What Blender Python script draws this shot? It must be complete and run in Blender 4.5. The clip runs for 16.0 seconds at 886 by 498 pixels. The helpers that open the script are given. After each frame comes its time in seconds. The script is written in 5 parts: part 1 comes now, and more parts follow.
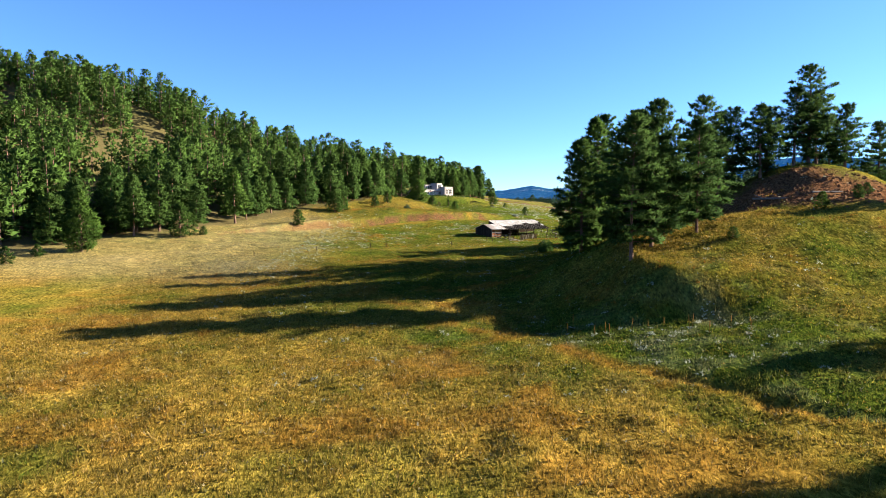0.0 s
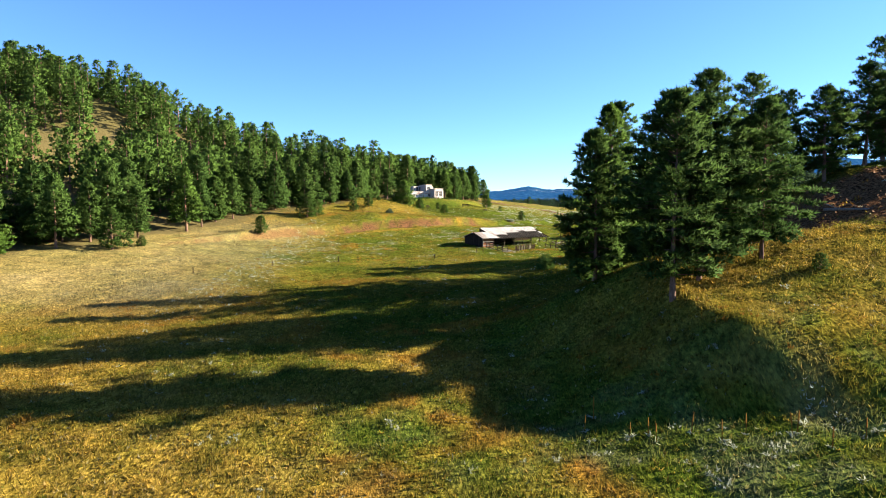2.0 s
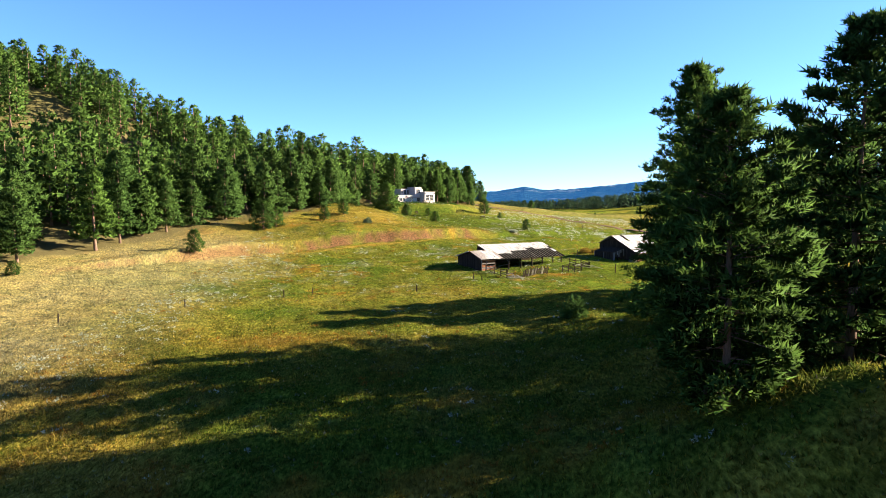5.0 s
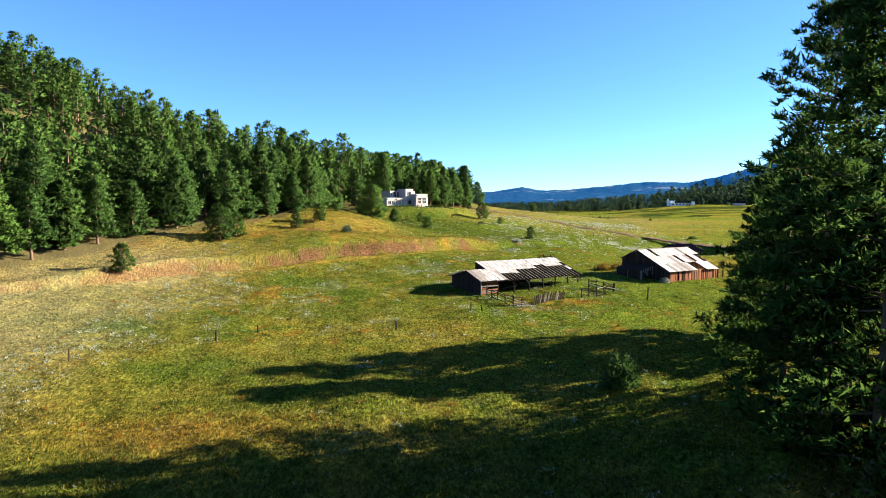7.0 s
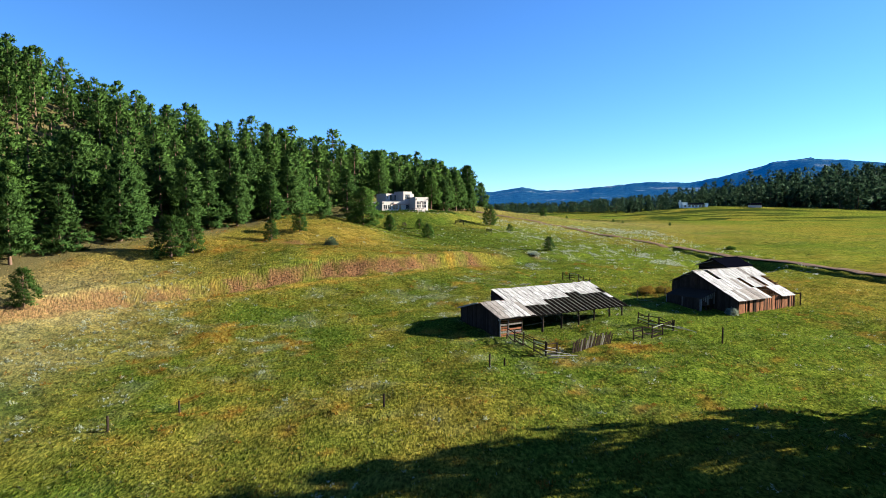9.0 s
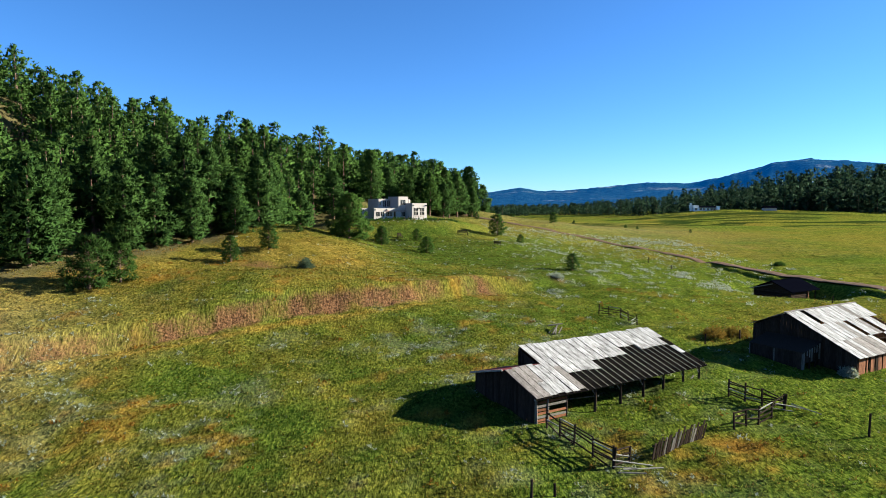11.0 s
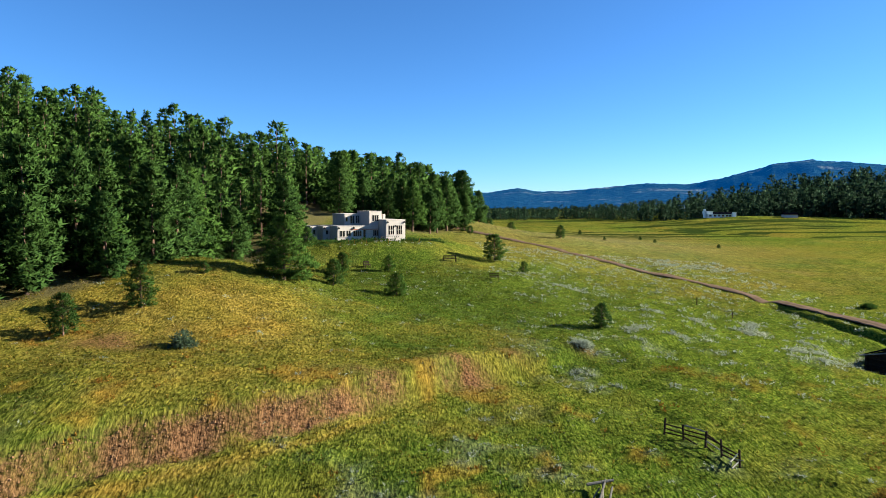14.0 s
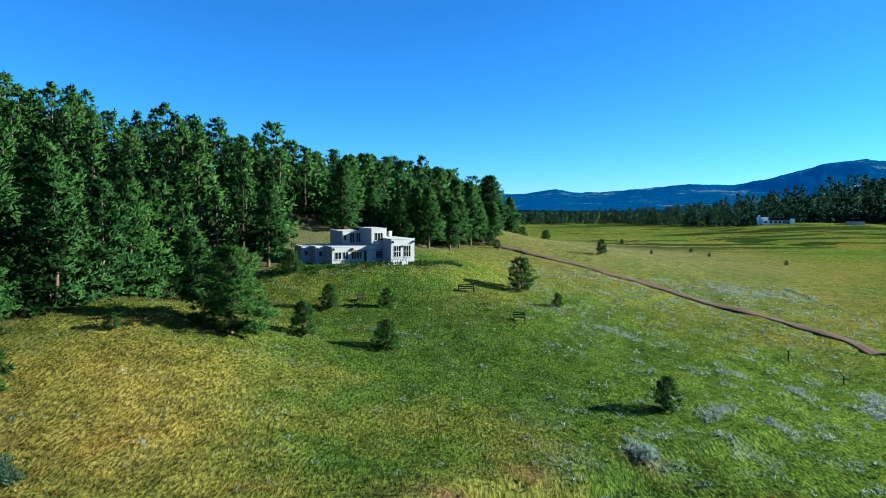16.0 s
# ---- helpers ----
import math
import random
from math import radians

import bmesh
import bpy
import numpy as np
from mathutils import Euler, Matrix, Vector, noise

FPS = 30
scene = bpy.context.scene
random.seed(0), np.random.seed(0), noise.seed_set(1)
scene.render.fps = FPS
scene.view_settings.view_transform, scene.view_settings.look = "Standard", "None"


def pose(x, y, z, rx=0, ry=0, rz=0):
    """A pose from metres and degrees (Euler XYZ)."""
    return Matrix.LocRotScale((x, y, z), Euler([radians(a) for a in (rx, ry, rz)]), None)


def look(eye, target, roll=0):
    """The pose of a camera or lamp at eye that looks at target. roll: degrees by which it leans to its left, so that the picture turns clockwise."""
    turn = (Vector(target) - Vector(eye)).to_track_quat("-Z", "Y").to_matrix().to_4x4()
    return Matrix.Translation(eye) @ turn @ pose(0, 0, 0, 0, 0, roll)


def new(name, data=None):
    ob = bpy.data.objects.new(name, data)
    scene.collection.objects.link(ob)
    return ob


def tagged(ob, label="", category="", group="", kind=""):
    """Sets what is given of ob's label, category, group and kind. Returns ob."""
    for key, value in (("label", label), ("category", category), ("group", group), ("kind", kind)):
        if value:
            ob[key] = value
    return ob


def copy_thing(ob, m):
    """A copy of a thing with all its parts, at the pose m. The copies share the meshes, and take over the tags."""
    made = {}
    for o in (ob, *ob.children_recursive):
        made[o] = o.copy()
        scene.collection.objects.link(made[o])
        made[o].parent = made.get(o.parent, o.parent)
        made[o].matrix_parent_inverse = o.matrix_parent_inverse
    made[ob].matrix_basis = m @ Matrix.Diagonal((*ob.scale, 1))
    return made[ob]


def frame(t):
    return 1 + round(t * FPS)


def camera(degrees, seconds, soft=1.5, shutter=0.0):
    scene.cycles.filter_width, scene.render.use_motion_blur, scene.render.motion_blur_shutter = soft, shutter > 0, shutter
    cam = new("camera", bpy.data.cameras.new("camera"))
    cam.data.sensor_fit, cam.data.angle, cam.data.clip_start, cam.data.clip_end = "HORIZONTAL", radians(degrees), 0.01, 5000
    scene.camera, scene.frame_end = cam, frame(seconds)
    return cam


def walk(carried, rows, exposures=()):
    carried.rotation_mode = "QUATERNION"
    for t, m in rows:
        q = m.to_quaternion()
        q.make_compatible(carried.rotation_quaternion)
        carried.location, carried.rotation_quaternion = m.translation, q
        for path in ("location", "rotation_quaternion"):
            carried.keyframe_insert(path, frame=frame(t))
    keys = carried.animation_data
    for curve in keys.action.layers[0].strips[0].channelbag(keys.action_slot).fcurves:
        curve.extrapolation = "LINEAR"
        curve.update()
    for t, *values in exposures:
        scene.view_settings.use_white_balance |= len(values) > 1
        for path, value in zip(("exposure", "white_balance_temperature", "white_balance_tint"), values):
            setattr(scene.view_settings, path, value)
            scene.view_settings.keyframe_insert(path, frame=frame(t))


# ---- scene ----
cam = camera(71.0, 16.0, soft=0.5)
METRES, EYE, TILT, LEAN, TURN = 185.0, 21.35, 6.2, 3.5, 0.0
ROWS = [
    (0.0, 0.0, 0.0, 0.0, 0.58, -10.31, -3.17),
    (0.5, 0.0046, 0.0303, -0.0016, 0.5, -10.31, -3.21),
    (1.0, 0.009, 0.0605, -0.0031, 0.42, -10.31, -3.21),
    (1.5, 0.0128, 0.0908, -0.0043, 0.36, -10.3, -3.24),
    (2.0, 0.0162, 0.1211, -0.0056, 0.31, -10.27, -3.29),
    (2.5, 0.0185, 0.1514, -0.007, 0.29, -10.25, -3.35),
    (3.0, 0.0198, 0.1815, -0.0083, 0.22, -10.26, -3.35),
    (3.5, 0.0208, 0.212, -0.0097, 0.15, -10.26, -3.38),
    (4.0, 0.0219, 0.2429, -0.011, 0.08, -10.26, -3.38),
    (6.5, 0.0288, 0.3991, -0.0183, -0.31, -10.24, -3.58),
    (7.0, 0.0302, 0.4306, -0.0201, -0.37, -10.22, -3.62),
    (7.5, 0.0308, 0.4619, -0.0215, -0.36, -10.24, -3.64),
    (8.0, 0.0302, 0.4934, -0.0232, -0.34, -10.23, -3.61),
    (10.5, 0.0233, 0.6505, -0.0294, -0.57, -10.21, -3.7),
    (11.0, 0.0232, 0.6824, -0.0301, -0.65, -10.21, -3.73),
    (11.5, 0.024, 0.7142, -0.0306, -0.79, -10.19, -3.77),
    (12.0, 0.026, 0.746, -0.0308, -0.93, -10.18, -3.81),
    (12.5, 0.0289, 0.7774, -0.031, -1.07, -10.18, -3.87),
    (13.0, 0.033, 0.8087, -0.0306, -1.18, -10.2, -3.89),
    (13.5, 0.0374, 0.8401, -0.0303, -1.13, -10.2, -3.89),
    (14.0, 0.0422, 0.8714, -0.0298, -0.85, -10.23, -3.93),
    (14.5, 0.0478, 0.9024, -0.0293, -0.28, -10.26, -3.83),
    (15.0, 0.0528, 0.9333, -0.0288, 0.19, -10.26, -3.84),
    (15.5, 0.0577, 0.9641, -0.028, 1.31, -10.34, -3.72),
    (16.0, 0.0623, 0.9949, -0.0273, 2.5, -10.39, -3.62),
]
walk(cam, [(t, pose(0, 0, EYE, TILT, LEAN, TURN) @ pose(METRES * x, METRES * y, METRES * z, 90 + pitch, roll, yaw)) for t, x, y, z, yaw, pitch, roll in ROWS],
     [(0.0, 2.6, 5750, 12), (2.0, 2.78, 5950, 12), (4.0, 2.88, 6000, 12), (7.5, 2.6, 5550, 9), (10.5, 2.13, 5220, 4), (13.0, 2.08, 5330, 3), (14.0, 2.08, 5350, 2), (14.5, 2.05, 5000, -1), (15.0, 1.98, 4650, -4), (16.0, 1.94, 4320, -7)])

# ---- world and sun ----
SUN_EL, SUN_DIR = 21.0, (1.0, 0.15)
world = bpy.data.worlds.new("sky")
scene.world = world
world.use_nodes = True
wn = world.node_tree.nodes
sky = wn.new("ShaderNodeTexSky")
sky.sky_type, sky.sun_disc = "NISHITA", False
sky.sun_elevation = radians(SUN_EL)
sky.sun_rotation = math.atan2(SUN_DIR[0], SUN_DIR[1])
sky.altitude, sky.air_density, sky.dust_density, sky.ozone_density = 2400, 1.0, 0.45, 6.0
wn["Background"].inputs[1].default_value = 0.0425
world.node_tree.links.new(sky.outputs[0], wn["Background"].inputs[0])
sun = new("sun", bpy.data.lights.new("sun", "SUN"))
sun.data.energy, sun.data.angle, sun.data.color = 5.0, radians(0.55), (1.0, 0.82, 0.56)
h = math.hypot(*SUN_DIR)
sun.matrix_world = look((0, 0, 200), (-SUN_DIR[0] / h * 100, -SUN_DIR[1] / h * 100, 200 - 100 * math.tan(radians(SUN_EL))))


# ---- materials ----
def mat(name, rough=0.8, metal=0.0):
    m = bpy.data.materials.new(name)
    m.use_nodes = True
    n, l = m.node_tree.nodes, m.node_tree.links
    b = n["Principled BSDF"]
    b.inputs["Roughness"].default_value, b.inputs["Metallic"].default_value = rough, metal
    b.inputs["Specular IOR Level"].default_value = 0.06
    return m, n, l, b


def noise_tex(n, l, scale, detail=4.0, vec=None, rough=0.6):
    t = n.new("ShaderNodeTexNoise")
    t.inputs["Scale"].default_value, t.inputs["Detail"].default_value, t.inputs["Roughness"].default_value = scale, detail, rough
    if vec is not None:
        l.new(vec, t.inputs["Vector"])
    return t.outputs["Fac"]


def ramp(n, l, fac, stops):
    r = n.new("ShaderNodeValToRGB")
    e = r.color_ramp.elements
    while len(e) < len(stops):
        e.new(0.5)
    for el, (p, c) in zip(e, stops):
        el.position = p
        el.color = (*c, 1) if len(c) == 3 else c
    l.new(fac, r.inputs[0])
    return r.outputs[0]


def mix(n, l, fac, a, b, blend="MIX"):
    m = n.new("ShaderNodeMix")
    m.data_type, m.blend_type = "RGBA", blend
    for sock, v in ((m.inputs[0], fac), (m.inputs[6], a), (m.inputs[7], b)):
        if isinstance(v, bpy.types.NodeSocket):
            l.new(v, sock)
        else:
            sock.default_value = v if isinstance(v, float) else (*v, 1)
    return m.outputs[2]


def math_node(n, l, op, a, b):
    m = n.new("ShaderNodeMath")
    m.operation = op
    for sock, v in ((m.inputs[0], a), (m.inputs[1], b)):
        if isinstance(v, bpy.types.NodeSocket):
            l.new(v, sock)
        else:
            sock.default_value = v
    return m.outputs[0]


def bump(n, l, height, b, strength=0.4, dist=0.05):
    k = n.new("ShaderNodeBump")
    k.inputs["Strength"].default_value, k.inputs["Distance"].default_value = strength, dist
    l.new(height, k.inputs["Height"])
    l.new(k.outputs[0], b.inputs["Normal"])


def attr(n, name):
    a = n.new("ShaderNodeAttribute")
    a.attribute_name = name
    return a.outputs["Fac"]


def object_coords(n):
    return n.new("ShaderNodeTexCoord").outputs["Object"]


GREEN_A, GREEN_B = (0.022, 0.044, 0.005), (0.077, 0.101, 0.013)
GOLD_A, GOLD_B = (0.135, 0.088, 0.011), (0.28, 0.195, 0.038)
BRIGHT_A, BRIGHT_B = (0.049, 0.082, 0.007), (0.146, 0.173, 0.020)
RUST, SAGE = (0.200, 0.112, 0.018), (0.205, 0.210, 0.145)


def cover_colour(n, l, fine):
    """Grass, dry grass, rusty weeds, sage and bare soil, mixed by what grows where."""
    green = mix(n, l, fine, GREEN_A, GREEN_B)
    green = mix(n, l, attr(n, "bright_sward"), green, mix(n, l, fine, BRIGHT_A, BRIGHT_B))
    gold = mix(n, l, fine, GOLD_A, GOLD_B)
    c = mix(n, l, attr(n, "dry"), green, gold)
    c = mix(n, l, attr(n, "rust"), c, RUST)
    return mix(n, l, attr(n, "sage"), c, SAGE)


def ground_material():
    m, n, l, b = mat("meadow", 1.0)
    b.inputs["Specular IOR Level"].default_value = 0.0
    oc = object_coords(n)
    mp = n.new("ShaderNodeMapping")
    mp.inputs["Scale"].default_value = (4.4, 2.1, 1.0)
    l.new(oc, mp.inputs[0])
    fine = noise_tex(n, l, 1.0, 3.5, mp.outputs[0], 0.62)
    fine2 = ramp(n, l, fine, [(0.34, (0, 0, 0)), (0.70, (1, 1, 1))])
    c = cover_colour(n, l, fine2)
    c = mix(n, l, 0.85, c, ramp(n, l, fine, [(0.30, (0.42, 0.46, 0.46)), (0.5, (0.84, 0.86, 0.84)), (0.68, (1.28, 1.24, 1.15))]), "MULTIPLY")
    tuft = noise_tex(n, l, 0.55, 6, oc, 0.7)
    c = mix(n, l, 0.75, c, ramp(n, l, tuft, [(0.34, (0.42, 0.46, 0.46)), (0.5, (0.92, 0.92, 0.92)), (0.66, (1.35, 1.28, 1.15))]), "MULTIPLY")
    stones = noise_tex(n, l, 3.5, 8, oc, 0.75)
    soil = mix(n, l, ramp(n, l, stones, [(0.42, (0, 0, 0)), (0.58, (1, 1, 1))]), (0.028, 0.014, 0.007), (0.165, 0.086, 0.040))
    c = mix(n, l, attr(n, "soil"), c, soil)
    litter = mix(n, l, stones, (0.040, 0.034, 0.012), (0.12, 0.10, 0.045))
    c = mix(n, l, attr(n, "litter"), c, litter)
    # long strips of rushes and cut banks across the valley floor
    mp = n.new("ShaderNodeMapping")
    mp.inputs["Scale"].default_value = (0.011, 0.075, 0.1)
    mp.inputs["Rotation"].default_value = (0, 0, radians(-14))
    l.new(oc, mp.inputs[0])
    strips = ramp(n, l, noise_tex(n, l, 1.0, 4, mp.outputs[0], 0.55), [(0.50, (0, 0, 0)), (0.56, (1, 1, 1))])
    c = mix(n, l, math_node(n, l, "MULTIPLY", strips, attr(n, "strip")), c, (0.018, 0.030, 0.007))
    l.new(c, b.inputs["Base Color"])
    bump(n, l, fine, b, 1.0, 0.2)
    return m


def grass_material():
    m, n, l, b = mat("grass_blades", 0.9)
    b.inputs["Specular IOR Level"].default_value = 0.02
    isl = n.new("ShaderNodeNewGeometry").outputs["Random Per Island"]
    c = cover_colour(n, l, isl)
    c = mix(n, l, attr(n, "seed"), c, (0.30, 0.22, 0.09))
    patch = noise_tex(n, l, 1.1, 5, object_coords(n), 0.75)
    c = mix(n, l, 0.9, c, ramp(n, l, patch, [(0.34, (0.35, 0.4, 0.4)), (0.5, (0.95, 0.95, 0.95)), (0.66, (1.6, 1.5, 1.3))]), "MULTIPLY")
    c = mix(n, l, 1.0, c, ramp(n, l, attr(n, "tone"), [(0, (0.45, 0.5, 0.5)), (0.5, (1, 1, 1)), (1, (1.75, 1.65, 1.45))]), "MULTIPLY")
    l.new(c, b.inputs["Base Color"])
    t = n.new("ShaderNodeBsdfTranslucent")
    l.new(c, t.inputs[0])
    mx = n.new("ShaderNodeMixShader")
    mx.inputs[0].default_value = 0.5
    l.new(b.outputs[0], mx.inputs[1])
    l.new(t.outputs[0], mx.inputs[2])
    l.new(mx.outputs[0], n["Material Output"].inputs[0])
    return m


def needle_material(name, dark, light, trans=0.12):
    m, n, l, b = mat(name, 0.8)
    b.inputs["Specular IOR Level"].default_value = 0.03
    geo = n.new("ShaderNodeNewGeometry").outputs["Random Per Island"]
    obj = n.new("ShaderNodeObjectInfo").outputs["Random"]
    c = mix(n, l, geo, dark, light)
    c = mix(n, l, 1.0, c, ramp(n, l, obj, [(0, (0.72, 0.78, 0.8)), (0.5, (1, 1, 1)), (1, (1.18, 1.18, 0.9))]), "MULTIPLY")
    big = noise_tex(n, l, 0.8, 3, object_coords(n))
    c = mix(n, l, 1.0, c, ramp(n, l, big, [(0.3, (0.7, 0.72, 0.75)), (0.7, (1.25, 1.2, 1.05))]), "MULTIPLY")
    l.new(c, b.inputs["Base Color"])
    t = n.new("ShaderNodeBsdfTranslucent")
    l.new(c, t.inputs[0])
    mx = n.new("ShaderNodeMixShader")
    mx.inputs[0].default_value = trans
    l.new(b.outputs[0], mx.inputs[1])
    l.new(t.outputs[0], mx.inputs[2])
    l.new(mx.outputs[0], n["Material Output"].inputs[0])
    return m


def plain(name, c1, c2, scale=3.0, rough=0.85, bumps=0.3, stretch=(1, 1, 1), rand=0.25, metal=0.0):
    """A worn surface: two tones of noise, piece to piece variation and fine relief."""
    m, n, l, b = mat(name, rough, metal)
    mp = n.new("ShaderNodeMapping")
    mp.inputs["Scale"].default_value = stretch
    l.new(object_coords(n), mp.inputs[0])
    f = noise_tex(n, l, scale, 8, mp.outputs[0], 0.7)
    c = mix(n, l, ramp(n, l, f, [(0.3, (0, 0, 0)), (0.7, (1, 1, 1))]), c1, c2)
    obj = n.new("ShaderNodeObjectInfo").outputs["Random"]
    c = mix(n, l, 1.0, c, ramp(n, l, obj, [(0, (1 - rand,) * 3), (1, (1 + rand,) * 3)]), "MULTIPLY")
    l.new(c, b.inputs["Base Color"])
    if bumps:
        bump(n, l, f, b, bumps, 0.02)
    return m


M_GROUND = ground_material()
M_GRASS = grass_material()
M_PINE = needle_material("pine_needles", (0.040, 0.078, 0.019), (0.064, 0.116, 0.027), 0.42)
# pine needles again, with backlit shade and distance haze put into the colour
M_FARPINE = needle_material("hazed_pine_needles", (0.016, 0.034, 0.025), (0.032, 0.056, 0.036), 0.3)
M_YOUNG = needle_material("young_pine_needles", (0.028, 0.058, 0.012), (0.044, 0.082, 0.017), 0.4)
M_SHRUB = needle_material("shrub_leaves", (0.16, 0.18, 0.135), (0.39, 0.42, 0.345), 0.4)
M_GREYBUSH = needle_material("grey_green_leaves", (0.05, 0.075, 0.042), (0.12, 0.155, 0.095), 0.4)
M_BARK = plain("pine_bark", (0.04, 0.026, 0.019), (0.20, 0.125, 0.09), 2.5, 0.95, 0.6, (3, 3, 0.6))
M_ROAD = plain("dirt_road", (0.10, 0.060, 0.036), (0.20, 0.124, 0.078), 0.9, 0.95, 0.4)
M_GOLDBUSH = needle_material("golden_willow_leaves", (0.12, 0.08, 0.012), (0.26, 0.17, 0.03), 0.35)
M_WEED = needle_material("dry_weeds", (0.09, 0.045, 0.008), (0.2, 0.105, 0.022), 0.2)
M_CLOD = plain("earth_clods", (0.05, 0.025, 0.012), (0.21, 0.12, 0.06), 3.0, 1.0, 0.4)

# ---- the lie of the land ----
Y_KNOTS = [-3000, -100, 40, 60, 93, 125, 150, 165, 187, 200, 233, 260, 300, 360, 430, 500, 600, 800, 1500, 4500]
Z_KNOTS = [0, 7.5, 8.0, 8.3, 9.3, 10.2, 11.0, 11.6, 13.0, 13.9, 16.2, 17.2, 18.6, 20.0, 18.8, 18.0, 17.5, 17.5, 20, 40]
HILLS = [
    (52, 98, 16, 14, 8.76),
    (32, 76, 14, 13, 3.97),
    (70, 100, 22, 20, 9.82),
    (18, 72, 9, 14, -0.99),
    (30, 55, 14, 14, 1.64),
    (45, 80, 16, 14, 4.99),
    (34, 130, 16, 18, 1.90),
    (60, 60, 25, 25, 1.67),
    (-12, 230, 16, 28, 1.98),
    (-25, 245, 20, 22, 6.26),
    (-45, 215, 22, 22, 3.16),
    (-40, 190, 18, 22, 1.10),
    (-20, 205, 12, 10, 2.11),
    (-65, 150, 28, 28, 2.72),
    (-90, 200, 35, 35, 12.60),
    (-60, 240, 28, 28, 4.23),
    (-20, 310, 30, 30, 8.04),
    (-60, 330, 40, 40, 12.76),
    (-10, 390, 45, 50, 6.92),
    (-140, 310, 50, 55, 35.42),
    (-220, 360, 70, 70, 44.32),
    (-180, 220, 60, 60, 26.68),
    (-90, 350, 40, 40, 10.12),
    (10, 270, 18, 25, 1.49),
    (25, 300, 25, 28, 1.59),
    (40, 350, 35, 40, 2.31),
    (65, 240, 14, 18, -1.54),
    (55, 205, 22, 25, -0.40),
    (85, 280, 30, 40, -1.39),
    (120, 350, 50, 60, -1.74),
    (120, 200, 60, 60, -0.53),
    (170, 480, 60, 60, 0.34),
    (-50, 90, 30, 30, -1.03),
    (0, 210, 18, 18, 1.21),
    (5, 130, 30, 30, 0.38),
    (40, 190, 14, 14, 0.23),
    (100, 40, 50, 50, 8.48),
    (-40, 440, 60, 60, 16.53),
    (220, 100, 80, 80, 6.63),
    (-130, 130, 45, 40, 4.52),
    (-290, 320, 90, 90, 45.18),
    (-205, 300, 35, 40, 11.49),
    (58, 115, 14, 12, 7.63),
    (60, 75, 10, 10, 2.74),
    (18, 87, 7, 8, 2.92),
    (39, 100, 8, 8, 3.64),
    (26, 110, 9, 9, 2.39),
    (250, 560, 100, 70, 6.94),
    (430, 760, 170, 140, 25.98),
    (190, 562, 42, 22, 2.6),
]


def lattice(ix, iy, seed):
    v = np.sin(ix * 127.1 + iy * 311.7 + seed * 74.7) * 43758.5453
    return v - np.floor(v)


def value_noise(x, y, seed=0):
    ix, iy = np.floor(x), np.floor(y)
    fx, fy = x - ix, y - iy
    fx, fy = fx * fx * (3 - 2 * fx), fy * fy * (3 - 2 * fy)
    a, b = lattice(ix, iy, seed), lattice(ix + 1, iy, seed)
    c, d = lattice(ix, iy + 1, seed), lattice(ix + 1, iy + 1, seed)
    return (a * (1 - fx) + b * fx) * (1 - fy) + (c * (1 - fx) + d * fx) * fy


def fbm(x, y, seed=0, octaves=4):
    s, amp, tot = 0, 1.0, 0
    for k in range(octaves):
        s = s + amp * value_noise(x * 2 ** k, y * 2 ** k, seed + k)
        tot += amp
        amp *= 0.55
    return s / tot


def step(a, b, x):
    t = np.clip((x - a) / (b - a), 0, 1)
    return t * t * (3 - 2 * t)


BANK_X = [-75, -62, -45, -36, -24.4, -12, -4.6, 0, 11, 26, 60]
BANK_Y = [118, 140, 166, 177.5, 188.5, 198.3, 202.5, 205.5, 216, 226, 245]


def bank_line(x):
    """Where the foot of the eroded bank runs, y for x."""
    return np.interp(x, BANK_X, BANK_Y)


def bank_distance(x, y):
    return (y - bank_line(x)) * 0.80


def bank(x, y):
    d = bank_distance(x, y)
    h = 2.0 * step(-62, -38, x) * (1 - step(6, 34, x)) + 0.7 * step(-5, 20, x) * (1 - step(34, 50, x))
    return h * step(0.1, 2.6, d) * np.exp(-np.maximum(d - 2.6, 0) / 22.0) * step(-75, -50, x)


def big_height(x, y):
    z = np.interp(y, Y_KNOTS, Z_KNOTS)
    for cx, cy, sx, sy, k in HILLS:
        z = z + k * np.exp(-((x - cx) / sx) ** 2 - ((y - cy) / sy) ** 2)
    return z


def knoll_foot(y):
    return np.interp(y, [44, 50, 55, 59, 66, 73, 85, 100], [34.5, 25, 17.5, 11.6, 9.6, 9.4, 12, 17])


def flank(x, y):
    """The steep foot of the knoll towards the meadow."""
    f = x - knoll_foot(y)
    return 4.2 * np.clip((f + 0.5) / 13.0, 0, 1) ** 1.2 * np.exp(-np.maximum(f - 12.5, 0) / 10.0) * step(55, 64, y) * (1 - step(80, 100, y))


def meadow_edge(x, y):
    """How far x lies past the edge of the golden field at the knoll's foot."""
    return x - np.interp(y, [30, 36, 41.5, 47.4, 55.4, 67.4, 78, 84, 95], [28, 23.2, 19.6, 14.1, 10.6, 6.0, 6.6, 7.2, 11])


def line_distance(x, y, points):
    d = np.full(np.shape(x), 1e9)
    for (ax, ay), (bx, by) in zip(points, points[1:]):
        ux, uy = bx - ax, by - ay
        t = np.clip(((x - ax) * ux + (y - ay) * uy) / (ux * ux + uy * uy), 0, 1)
        d = np.minimum(d, np.hypot(x - ax - t * ux, y - ay - t * uy))
    return d


